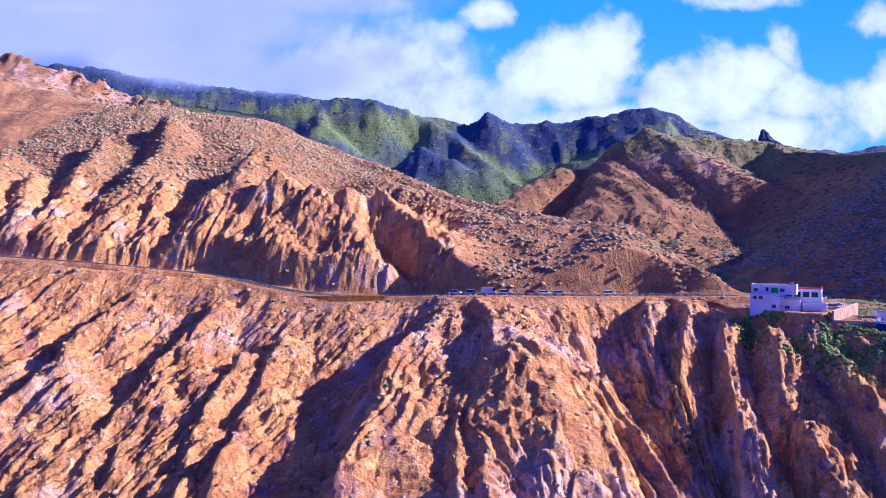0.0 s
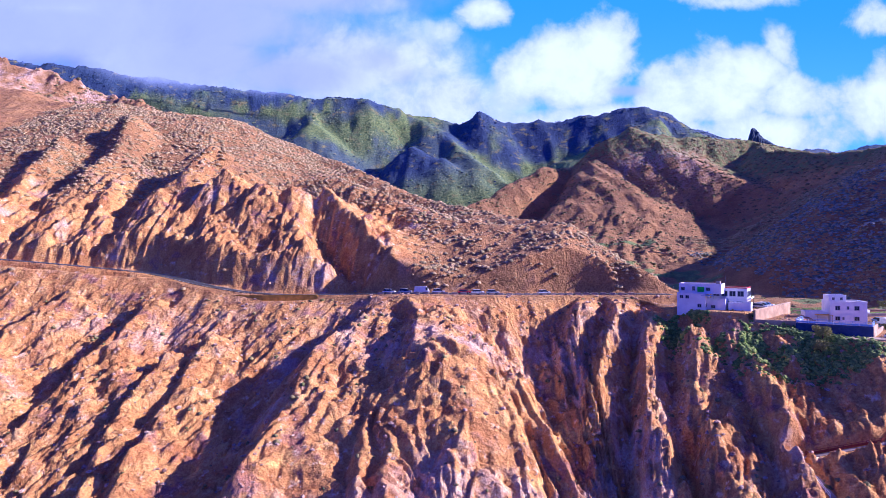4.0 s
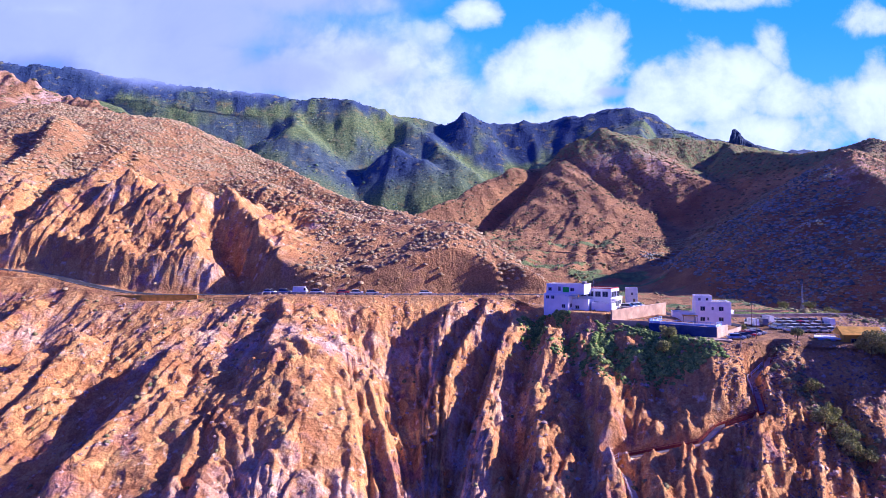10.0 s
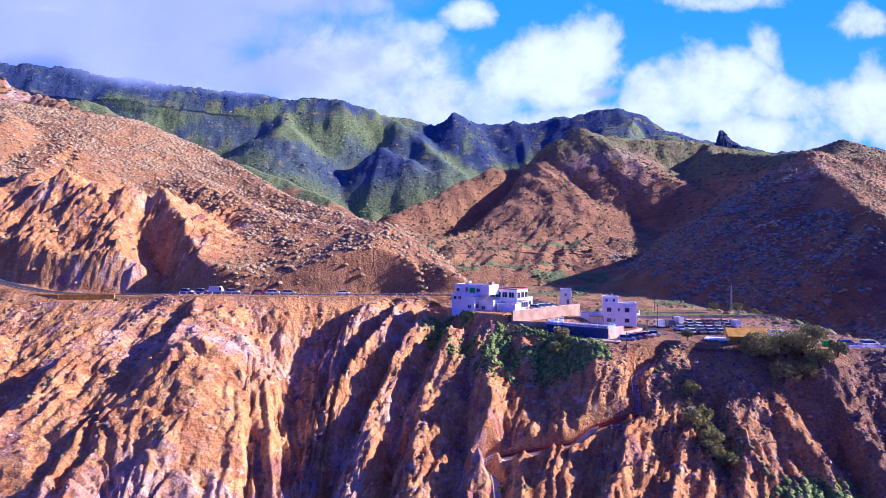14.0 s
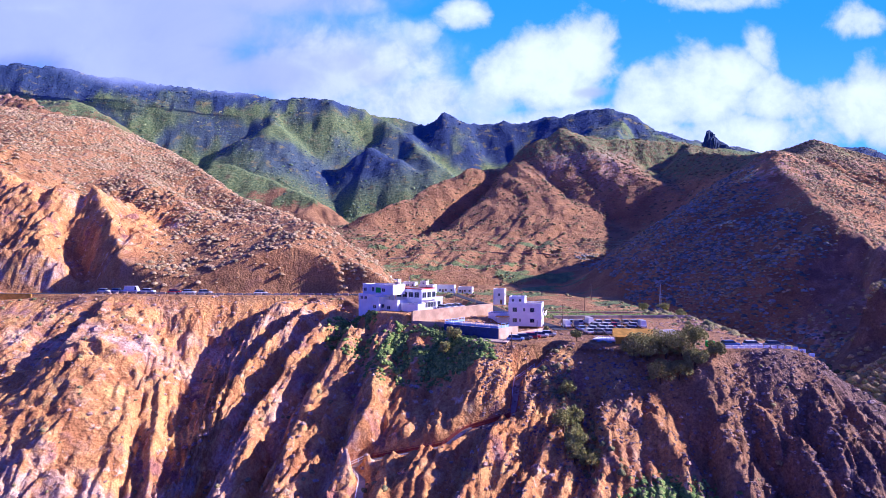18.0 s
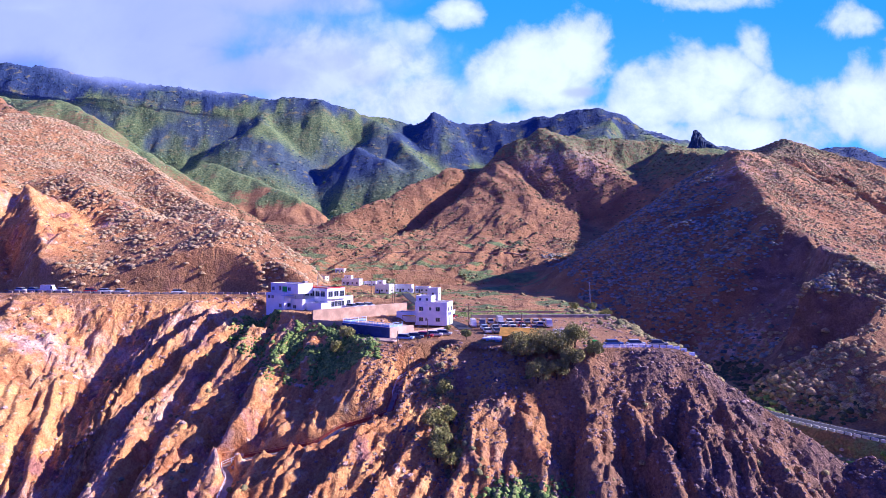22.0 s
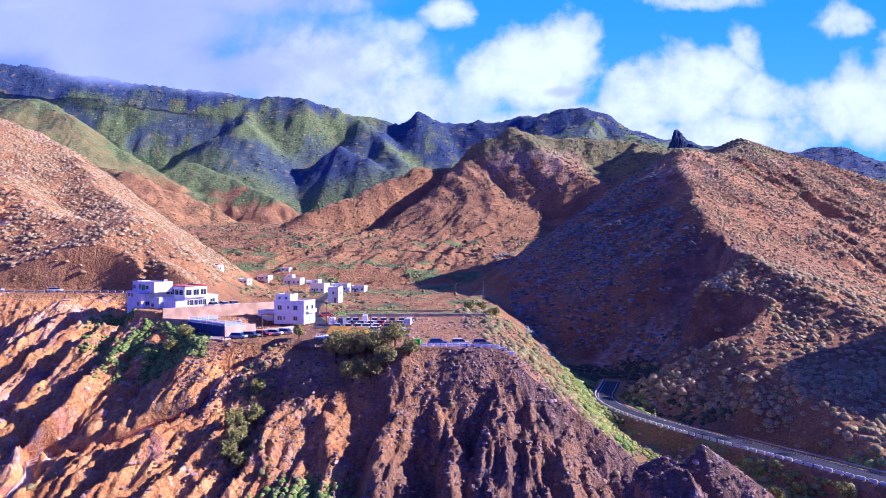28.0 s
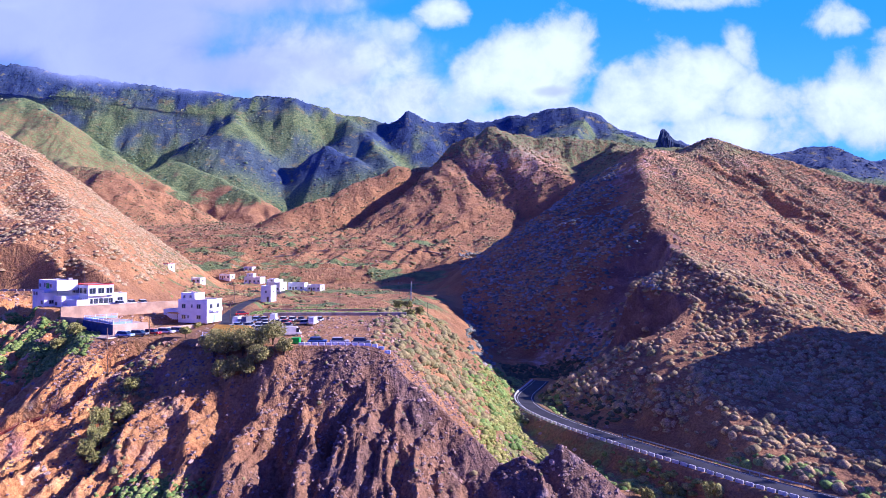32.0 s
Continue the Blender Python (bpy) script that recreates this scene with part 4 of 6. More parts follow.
def scatter(name, n, xr, yr, size, mat, keep, label, seed, kinds, sink=0.15, category="scrub"):
    """n tries; keep(x, y, z, rng) says with what chance a plant stands there."""
    rng = np.random.default_rng(seed)
    x, y = rng.uniform(*xr, n), np.sqrt(rng.uniform(yr[0] ** 2, yr[1] ** 2, n))
    z = land(x, y)
    ok = rng.random(n) < keep(x, y, z)
    x, y, z = x[ok], y[ok], z[ok]
    s = size[0] + (size[1] - size[0]) * rng.random(len(x)) ** 2
    ang = rng.uniform(0, 2 * math.pi, len(x))
    which = rng.integers(0, len(kinds), len(x))
    vs, fs, off = [], [], 0
    for k, (bv, bf) in enumerate(kinds):
        i = np.where(which == k)[0]
        if not len(i):
            continue
        c, sn = np.cos(ang[i])[:, None], np.sin(ang[i])[:, None]
        sq = rng.uniform(0.8, 1.2, (len(i), 1))
        px = (bv[None, :, 0] * c - bv[None, :, 1] * sn) * s[i, None] * sq + x[i, None]
        py = (bv[None, :, 0] * sn + bv[None, :, 1] * c) * s[i, None] / sq + y[i, None]
        pz = bv[None, :, 2] * s[i, None] + z[i, None] - sink * s[i, None]
        vs.append(np.stack([px, py, pz], -1).reshape(-1, 3))
        fs.append((bf[None] + (np.arange(len(i)) * len(bv))[:, None, None] + off).reshape(-1, 3))
        off += len(i) * len(bv)
    ob = mesh_of(name, np.concatenate(vs), np.concatenate(fs), mat, category not in ("stones", "wood"))
    return tagged(ob, label, category, kind="stuff")


def tuft(seed, n=6):
    """A low, angular clump of few faces."""
    rnd = random.Random(seed)
    ring = [(math.cos(6.283 * i / n) * rnd.uniform(0.75, 1.15), math.sin(6.283 * i / n) * rnd.uniform(0.75, 1.15), rnd.uniform(-0.2, 0.1)) for i in range(n)]
    high = [(math.cos(6.283 * (i + 0.5) / n) * rnd.uniform(0.5, 0.9), math.sin(6.283 * (i + 0.5) / n) * rnd.uniform(0.5, 0.9), rnd.uniform(0.3, 0.55)) for i in range(n)]
    vs = np.array(ring + high + [(rnd.uniform(-0.2, 0.2), rnd.uniform(-0.2, 0.2), 0.66)])
    fs = []
    for i in range(n):
        j = (i + 1) % n
        fs += [(i, j, n + i), (j, n + j, n + i), (n + i, n + j, 2 * n)]
    return vs, np.array(fs)


TUFT = [tuft(50 + i) for i in range(6)]
FAR_TUFT = [tuft(70 + i, 5) for i in range(5)]
BUSH = [blob(2, 10 + i, 0.22, 0.8) for i in range(4)]
SMALL = [blob(1, 20 + i, 0.3, 0.85) for i in range(4)]
ROCK = [blob(1, 30 + i, 0.35, 0.75) for i in range(5)]
off_road = lambda x, y, w=4.2: (near_line(x, y, COAST_ROAD)[0] > w) & (near_line(x, y, VALLEY_ROAD)[0] > w + 0.5) & (near_line(x, y, VILLAGE_ROAD)[0] > w)
patch = lambda x, y, s, k: sstep(-0.35, 0.35, fbm(x / k, y / k, s, 3))
not_cut = lambda x, y: 1 - (1 - sstep(245, 275, y)) * (1 - sstep(2, 20, x))

scatter("hillside_scrub", 46000, (-230, 104), (203, 430), (0.55, 1.5), M_DRY, lambda x, y, z: (z > 46.5) * off_road(x, y) * (0.03 + 0.97 * not_cut(x, y)) * (0.35 + 0.65 * patch(x, y, 401, 14)) * ((x < 84) | (y > 208)),
        "dry brown scrub on the hillside over the road", 1, TUFT)
scatter("eastern_scrub", 74000, (205, 560), (120, 560), (0.5, 1.45), M_TAN, lambda x, y, z: off_road(x, y, 5) * sstep(10, 16, z) * (1 - 0.93 * hollow(x, y)) * (0.3 + 0.7 * patch(x, y, 411, 18)) * (x > 236 + 20 * (y < 150)),
        "olive and tan spurge bushes on the eastern slope", 2, FAR_TUFT)
scatter("shade_scrub", 16000, (222, 350), (228, 500), (0.7, 1.9), M_SAGE, lambda x, y, z: (z > 14) * (1 - 0.9 * hollow(x, y)) * (x < 268 + 0.19 * (y - 100) + 6 * vnoise(x / 9, y / 9, 417)) * off_road(x, y, 5) * (0.35 + 0.65 * patch(x, y, 415, 16)), "grey-green scrub on the shaded slope above the ravine", 24, FAR_TUFT)
scatter("valley_scrub", 26000, (-330, 520), (430, 900), (0.8, 2.3), M_HEATH, lambda x, y, z: sstep(48, 58, z) * (0.3 + 0.7 * patch(x, y, 421, 40)), "low scrub on the valley slopes", 3, FAR_TUFT)
scatter("cliff_scrub", 3500, (-120, 240), (95, 205), (0.3, 0.9), M_OLIVE, lambda x, y, z: off_road(x, y, 3) * patch(x, y, 431, 9) * 0.5 * (z < 45), "sparse scrub on the cliff", 4, SMALL)
scatter("green_bank", 20000, (84, 130), (144, 181), (0.3, 0.85), M_CREEPER, lambda x, y, z: 1.4 * (z < 45.5) * sstep(25, 33, z) * ((z < 42.2) | (x < 93)) * sstep(-0.45, 0.05, fbm(x / 8, y / 8, 441, 3)) * (np.exp(-(((x - 100) - 0.85 * (168 - y)) / 9) ** 2) * sstep(-0.8, -0.1, fbm(x / 5, y / 5, 443, 2) + 0.03 * (z - 34)) + 0.7 * np.exp(-((x - 119) / 4) ** 2 - ((y - 154) / 5) ** 2)), "thick green creeper on the bank below the white house", 5, SMALL)
scatter("ravine_bushes", 6000, (208, 300), (112, 240), (0.5, 1.6), M_GREEN, lambda x, y, z: (z < 22) * (z > 5) * off_road(x, y, 4.6) * sstep(-0.35, 0.1, fbm(x / 12, y / 12, 451, 3)) * ((y > 150) * (x < 250) + (x > 236) * (x < 300) * (near_line(x, y, VALLEY_ROAD)[0] < 14) * (x + y < 420)), "green and yellow bushes in the ravine", 6, SMALL + TUFT)
# share of the far woods that gets the hazy, shaded blue
hazed_wood = lambda x, y, z: np.clip(sstep(1300, 1400, y) * np.maximum(sstep(-60, 40, x + 0.5 * (1400 - y)), sstep(395, 440, z)) + 1.3 * np.exp(-((x + 60) / 150) ** 2 - ((y - 1215) / 60) ** 2), 0, 1)
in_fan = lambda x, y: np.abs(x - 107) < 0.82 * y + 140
scatter("far_woods", 26000, (-1400, 1700), (980, 1600), (1.8, 4.5), M_FOREST, lambda x, y, z: sstep(940, 1010, y + 0.12 * x) * patch(x, y, 461, 60) * in_fan(x, y) * (1 - hazed_wood(x, y, z)), "light green woods on the far mountains", 7, FAR_TUFT, 0.5, "wood")
scatter("hazed_forest", 20000, (-1400, 1700), (1100, 1600), (1.6, 3.8), M_HAZE_BLUE, lambda x, y, z: in_fan(x, y) * hazed_wood(x, y, z), "dark far forest with blue haze and shade in its colour", 12, FAR_TUFT, 0.5, "wood")
scatter("loose_stones", 9000, (-130, 260), (92, 206), (0.15, 0.75), M_STONE, lambda x, y, z: off_road(x, y, 3.5) * (0.15 + 0.85 * patch(x, y, 471, 11)) * (z < 46), "loose pale stones on the cliff", 8, ROCK, 0.2, "stones")
scatter("slope_stones", 3000, (-120, 430), (206, 560), (0.3, 1.1), M_STONE, lambda x, y, z: off_road(x, y, 5) * (z > 40) * (0.1 + 0.9 * sstep(0.1, 0.5, fbm(x / 22, y / 22, 481, 3))), "pale boulders among the scrub", 9, ROCK, 0.25, "stones")

scatter("slope_spurge", 6500, (236, 356), (112, 245), (0.7, 1.8), M_TAN, lambda x, y, z: off_road(x, y, 5.5) * (z > 12.5) * (1 - 0.93 * hollow(x, y)) * (0.25 + 0.75 * sstep(-0.3, 0.2, fbm(x / 13, y / 13, 521, 3))) * (x > 262 - 0.25 * (y - 140)), "rounded tan spurge bushes above the ravine road", 13, SMALL)
scatter("plateau_scrub", 2800, (176, 228), (143, 240), (0.4, 1.7), M_OLIVE, lambda x, y, z: (z > 17) * sstep(188, 204, x + 0.05 * (y - 200)) * (0.2 + 0.8 * patch(x, y, 531, 8)), "olive bushes on the edge of the plateau", 14, BUSH[:2] + SMALL)
scatter("reeds", 9000, (206, 246), (138, 214), (0.4, 1.2), M_REED, lambda x, y, z: off_road(x, y, 4.5) * (1 - sstep(15, 21, z)) * (z > 6) * sstep(-0.25, 0.25, fbm(x / 11, y / 11, 541, 3)) * (x < 240 - 0.1 * (y - 150)), "yellow-green reeds on the floor of the ravine", 15, SMALL)
scatter("roadside_bushes", 3600, (236, 300), (92, 146), (0.5, 1.6), M_REED, lambda x, y, z: off_road(x, y, 4.4) * (x + 1.15 * y < 426) * (near_line(x, y, VALLEY_ROAD)[0] < 13) * sstep(-0.2, 0.2, fbm(x / 9, y / 9, 551, 3)), "yellow-green bushes below the ravine road", 16, SMALL + TUFT)
scatter("spur_rubble", 17000, (126, 246), (98, 148), (0.1, 0.55), M_RUBBLE, lambda x, y, z: (z < 37) * (0.2 + 0.8 * patch(x, y, 561, 6)), "brown and grey rubble on the spur", 17, ROCK, 0.25, "stones")
scatter("crop_rows", 9000, (140, 206), (204, 236), (0.3, 0.6), M_GREEN, lambda x, y, z: (np.abs((y - 0.05 * x) / 2.0 % 1 - 0.5) < 0.22) * (z > 35) * (x < 203) * (x > 146) * (np.abs((y - 220) / 1.0) > 2) * off_road(x, y, 3.4), "rows of green crops on the village terraces", 18, TUFT, 0.1, "crops")
scatter("bottom_shrubs", 9000, (144, 174), (104, 121), (0.3, 0.8), M_GREEN, lambda x, y, z: 1.6 * np.exp(-((x - 160) / 5.5) ** 2 - ((z - 13.5) / 1.7) ** 2), "bright green shrubs low on the spur", 19, TUFT)
scatter("bank_shrubs", 1500, (136, 152), (116, 150), (0.4, 1.0), M_OLIVE, lambda x, y, z: np.exp(-((x - 145.5 + 0.1 * (y - 130)) / 2.6) ** 2) * (z > 15) * (0.3 + 0.7 * patch(x, y, 571, 5)), "olive shrubs in the gully beside the cliff steps", 20, SMALL)
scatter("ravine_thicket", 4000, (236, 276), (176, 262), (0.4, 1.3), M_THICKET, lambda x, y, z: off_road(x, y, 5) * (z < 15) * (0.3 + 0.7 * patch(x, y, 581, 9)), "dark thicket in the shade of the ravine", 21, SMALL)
scatter("village_bushes", 2600, (10, 200), (238, 470), (0.6, 2.0), M_OLIVE, lambda x, y, z: (z > 33) * (z < 52) * off_road(x, y, 3.5) * sstep(0.0, 0.5, fbm(x / 18, y / 18, 591, 3)) * 0.8, "olive bushes among the village terraces", 22, SMALL)
scatter("terrace_greens", 5200, (10, 205), (236, 560), (0.3, 0.9), M_GREEN, lambda x, y, z: (z > 33) * (z < 56) * off_road(x, y, 3.5) * (np.abs((y + 0.1 * x) / 7.0 % 1 - 0.5) < 0.2) * sstep(0.0, 0.4, fbm(x / 40, y / 25, 593, 2)), "green strips of crops on the valley terraces", 23, TUFT, 0.1, "crops")


# ---- building materials of the village ----
M_WHITE = worn("white render", (0.93, 0.93, 0.93), 0.85, 0.08, 0.5, 6.0, 0.01)
M_CREAM = worn("cream wall", (0.66, 0.49, 0.34), 0.9, 0.25, 0.4, 5.0, 0.03)
M_PINK = worn("rough pinkish retaining wall", (0.58, 0.40, 0.26), 0.95, 0.3, 0.35, 3.0, 0.05)
# navy holds the shade on the left face of the terrace
M_SHADEDWALL = worn("blue wall with shade in its colour", (0.06, 0.085, 0.20), 0.85, 0.25, 0.5, 5.0, 0.02)
M_BLUE = worn("light blue paint", (0.35, 0.52, 0.82), 0.7, 0.15, 1.0, 8.0, 0.0)
M_REDTRIM = worn("red tile trim", (0.55, 0.06, 0.05), 0.7, 0.3, 1.5, 10.0, 0.02)
M_OCHRE = worn("ochre painted sheet", (0.72, 0.40, 0.06), 0.75, 0.25, 0.8, 8.0, 0.01)
M_CONCRETE = worn("weathered concrete", (0.40, 0.34, 0.30), 0.95, 0.3, 0.5, 6.0, 0.03)
M_ASPHALT = worn("worn asphalt", (0.055, 0.055, 0.065), 0.85, 0.3, 0.3, 20.0, 0.01)
M_DUST = worn("dusty yard", (0.30, 0.23, 0.18), 0.95, 0.25, 0.2, 4.0, 0.02)
M_PAINTLINE = worn("road paint", (0.70, 0.70, 0.68), 0.8, 0.25, 2.0, 20.0, 0.0)
M_WOOD = worn("grey wood", (0.22, 0.15, 0.10), 0.85, 0.3, 3.0, 30.0, 0.01)
M_REDRAIL = worn("red painted rail", (0.42, 0.10, 0.07), 0.6, 0.25, 2.0, 14.0, 0.0)
M_STEEL = worn("galvanised steel", (0.45, 0.46, 0.48), 0.5, 0.2, 2.0, 14.0, 0.0, 0.8)
M_RUBBER = worn("black rubber", (0.02, 0.02, 0.02), 0.9, 0.2, 6.0, 40.0, 0.0)
M_GREENPLASTIC = worn("green plastic", (0.05, 0.55, 0.08), 0.5, 0.15, 2.0, 20.0, 0.0)
M_BARK = worn("brown bark", (0.16, 0.10, 0.065), 0.95, 0.35, 3.0, 14.0, 0.03)
# near-black for solid panels that stand in for the shade inside openings
M_OPEN = worn("interior shade colour", (0.03, 0.03, 0.035), 0.9, 0.2, 2.0, 10.0, 0.0)


def glass_material():
    m, t, b = material("window glass", 0.08)
    b.inputs["Base Color"].default_value = (0.03, 0.04, 0.06, 1)
    b.inputs["Specular IOR Level"].default_value = 0.6
    n = noise_at(t, 0.8, 2)
    bump(t, b, n, 0.05, 0.05)
    return m


def paint_material(name, col):
    m, t, b = material(name, 0.3)
    c = mix(t, ramp(t, noise_at(t, 1.2, 4), 0.4, 0.7), col, tuple(0.8 * v + 0.03 for v in col))
    t.links.new(c, b.inputs["Base Color"])
    b.inputs["Coat Weight"].default_value = 0.4
    return m


def leaf_material(name, lo, hi):
    m, t, b = material(name, 0.7)
    geo = t.nodes.new("ShaderNodeNewGeometry")
    c = mix(t, geo.outputs["Random Per Island"], lo, hi)
    c = mix(t, 0.35, c, mix(t, noise_at(t, 1.1, 3), (0.15, 0.15, 0.15), (0.85, 0.85, 0.85)), "OVERLAY")
    t.links.new(c, b.inputs["Base Color"])
    return m


M_GLASS = glass_material()
CAR_PAINT = {"white": paint_material("white car paint", (0.80, 0.80, 0.80)), "silver": paint_material("silver car paint", (0.48, 0.50, 0.53)), "blue": paint_material("blue car paint", (0.05, 0.12, 0.40)),
             "red": paint_material("red car paint", (0.45, 0.02, 0.03)), "black": paint_material("black car paint", (0.025, 0.025, 0.03)), "grey": paint_material("grey car paint", (0.17, 0.18, 0.20)), "pale blue": paint_material("pale blue car paint", (0.35, 0.48, 0.70))}
M_LEAF = leaf_material("olive leaves", (0.22, 0.23, 0.06), (0.50, 0.45, 0.15))
M_LEAF_LIGHT = leaf_material("yellow-green leaves", (0.24, 0.26, 0.06), (0.52, 0.48, 0.15))


def height(x, y):
    return float(land(np.array([float(x)]), np.array([float(y)]))[0])


# ---- roads ----
def resample(line, step):
    pts = [Vector(p) for p in line]
    out, left = [pts[0].copy()], step
    for a, b in zip(pts[:-1], pts[1:]):
        ln, at = (b - a).length, 0.0
        while ln - at >= left:
            at += left
            out.append(a.lerp(b, at / ln))
            left = step
        left -= ln - at
    return out


def side_of(pts, i):
    a, b = pts[max(i - 1, 0)], pts[min(i + 1, len(pts) - 1)]
    d = (b - a)
    d.z = 0
    d.normalize()
    return Vector((-d.y, d.x, 0))


def strip(name, line, half, mat, lift=0.10, step=2.0, shift=0.0, thick=0.35):
    """A ribbon with thickness along a line."""
    pts = resample(line, step)
    bm = bmesh.new()
    rows = []
    for i, p in enumerate(pts):
        s = side_of(pts, i)
        q = p + s * shift
        rows.append([bm.verts.new(q + s * half + Vector((0, 0, lift))), bm.verts.new(q - s * half + Vector((0, 0, lift))), bm.verts.new(q - s * half + Vector((0, 0, lift - thick))), bm.verts.new(q + s * half + Vector((0, 0, lift - thick)))])
    for a, b in zip(rows[:-1], rows[1:]):
        for k in range(4):
            bm.faces.new((a[k], a[(k + 1) % 4], b[(k + 1) % 4], b[k]))
    bm.faces.new(rows[0])
    bm.faces.new(rows[-1][::-1])
    bmesh.ops.recalc_face_normals(bm, faces=bm.faces)
    return part(name, bm, mat, None)


road_1 = tagged(strip("road_1", COAST_ROAD, 2.7, M_ASPHALT, 0.12), "narrow asphalt road cut into the hillside", "road", kind="structure")
road_2 = tagged(strip("road_2", VALLEY_ROAD, 3.1, M_ASPHALT, 0.12), "asphalt road along the ravine", "road", kind="structure")
road_3 = tagged(strip("road_3", VILLAGE_ROAD, 2.0, M_ASPHALT, 0.12), "village lane climbing inland", "road", kind="structure")
for rd, line in ((road_1, COAST_ROAD), (road_2, VALLEY_ROAD)):
    for sh in (-2.3, 2.3):
        ln = strip("edge_line", line, 0.07, M_PAINTLINE, 0.128, 2.0, sh, 0.02)
        ln.parent = rd
track = [(x, y, height(x, y) + 0.15) for x, y in ((70, 492), (84, 497), (98, 501), (112, 504), (126, 506), (140, 507), (154, 507), (168, 505), (182, 502), (196, 498), (208, 493))]
tagged(strip("road_4", track, 1.6, M_DUST, 0.25, 3.0, 0.0, 0.9), "pale dirt track along the foot of the hill", "track", kind="structure")
path = tagged(strip("path", FOOTPATH, 0.65, M_CONCRETE, 0.10, 1.0), "narrow concrete footpath with steps down the cliff", "path", kind="structure")


def parapet(name, line, shift, size, gap, mat, label, skip=0.0):
    """A row of blocks along the edge of a road, each a piece of its own."""
    top = tagged(new(name), label, "parapet", kind="structure")
    pts = resample(line, size + gap)
    bm = bmesh.new()
    box(bm, 0, 0, -0.25, size, 0.38, 0.85, 0.05)
    me = bpy.data.meshes.new("block")
    bm.to_mesh(me)
    bm.free()
    me.materials.append(mat)
    for i, p in enumerate(pts[:-1]):
        s = side_of(pts, i)
        q = p + s * shift
        ob = new("block", me)
        ob.parent = top
        ob.matrix_basis = pose(q.x, q.y, q.z + 0.1, 0, 0, math.degrees(math.atan2(s.y, s.x)) - 90)
    return top


# the seaward side of the valley road lies on the left of its way inland
parapet("parapet_1", [p for p in VALLEY_ROAD if p[1] > 95], 3.3, 1.5, 0.45, M_PAINTLINE, "row of white parapet blocks along the ravine road")
parapet("parapet_2", [p for p in COAST_ROAD if -2 < p[0] < 92], -2.95, 1.9, 1.1, M_CONCRETE, "low stone parapet blocks on the edge of the coast road")


def guard_rail(line, shift):
    rail = thing("guard_rail", Matrix(), "grey steel crash barrier beside the ravine road", "guard rail", kind="structure")
    pts = resample(line, 2.0)
    for i, p in enumerate(pts):
        q = p + side_of(pts, i) * shift
        part("post", boxes((q.x, q.y, q.z, 0.12, 0.12, 0.75)), M_STEEL, rail)
    b = strip("beam", [tuple(p + side_of(pts, i) * shift) for i, p in enumerate(pts)], 0.04, M_STEEL, 0.85, 2.0, 0.0, 0.3)
    b.parent = rail
    return rail


guard_rail([p for p in VALLEY_ROAD if 118 < p[1] < 160], -3.3)


# ---- walls and terraces ----
def wall_run(name, pts, thick, z0, z1, mat, label, cap=None):
    """A wall with thickness along a plan line, with a coping where wanted."""
    w = thing(name, Matrix(), label, "wall", kind="structure")
    for (ax, ay), (bx, by) in zip(pts[:-1], pts[1:]):
        a, b = Vector((ax, ay, 0)), Vector((bx, by, 0))
        ln = (b - a).length
        m = Matrix.Translation((a + b) / 2) @ Matrix.Rotation(math.atan2(by - ay, bx - ax), 4, "Z")
        part("wall", box(bmesh.new(), 0, 0, z0, ln + thick, thick, z1 - z0, 0.03, m), mat, w)
        if cap:
            part("coping", box(bmesh.new(), 0, 0, z1, ln + thick + 0.1, thick + 0.16, 0.14, 0.02, m), cap, w)
    return w


wall_run("wall_terrace", [(109, 167.5), (121, 180), (132.7, 192)], 0.5, 36.0, 43.1, M_PINK, "long pinkish retaining wall of the upper car park", M_CREAM)
wall_run("wall_low", [(109, 167.5), (118, 163.5)], 0.4, 36.0, 40.6, M_PINK, "low rough retaining wall above the bank")


wall_run("wall_ledge", [(131.8, 153.2), (138.5, 160.6), (145, 168)], 0.4, 35.4, 38.6, M_CREAM, "cream retaining wall above the parking ledge")
wall_run("wall_ochre", [(-47, 200.6), (-38, 199.4), (-20, 200.3)], 0.4, 43.2, 45.5, M_OCHRE, "low ochre-painted wall on the edge of the coast road")
wall_run("wall_field", [(154, 201), (176, 203), (200, 204)], 0.6, 36.6, 38.5, M_CONCRETE, "grey stone wall in front of the fields")
wall_run("wall_field_back", [(150, 219), (176, 220.5), (198, 221)], 0.5, 36.4, 38.0, M_PINK, "low rough stone wall between the fields")


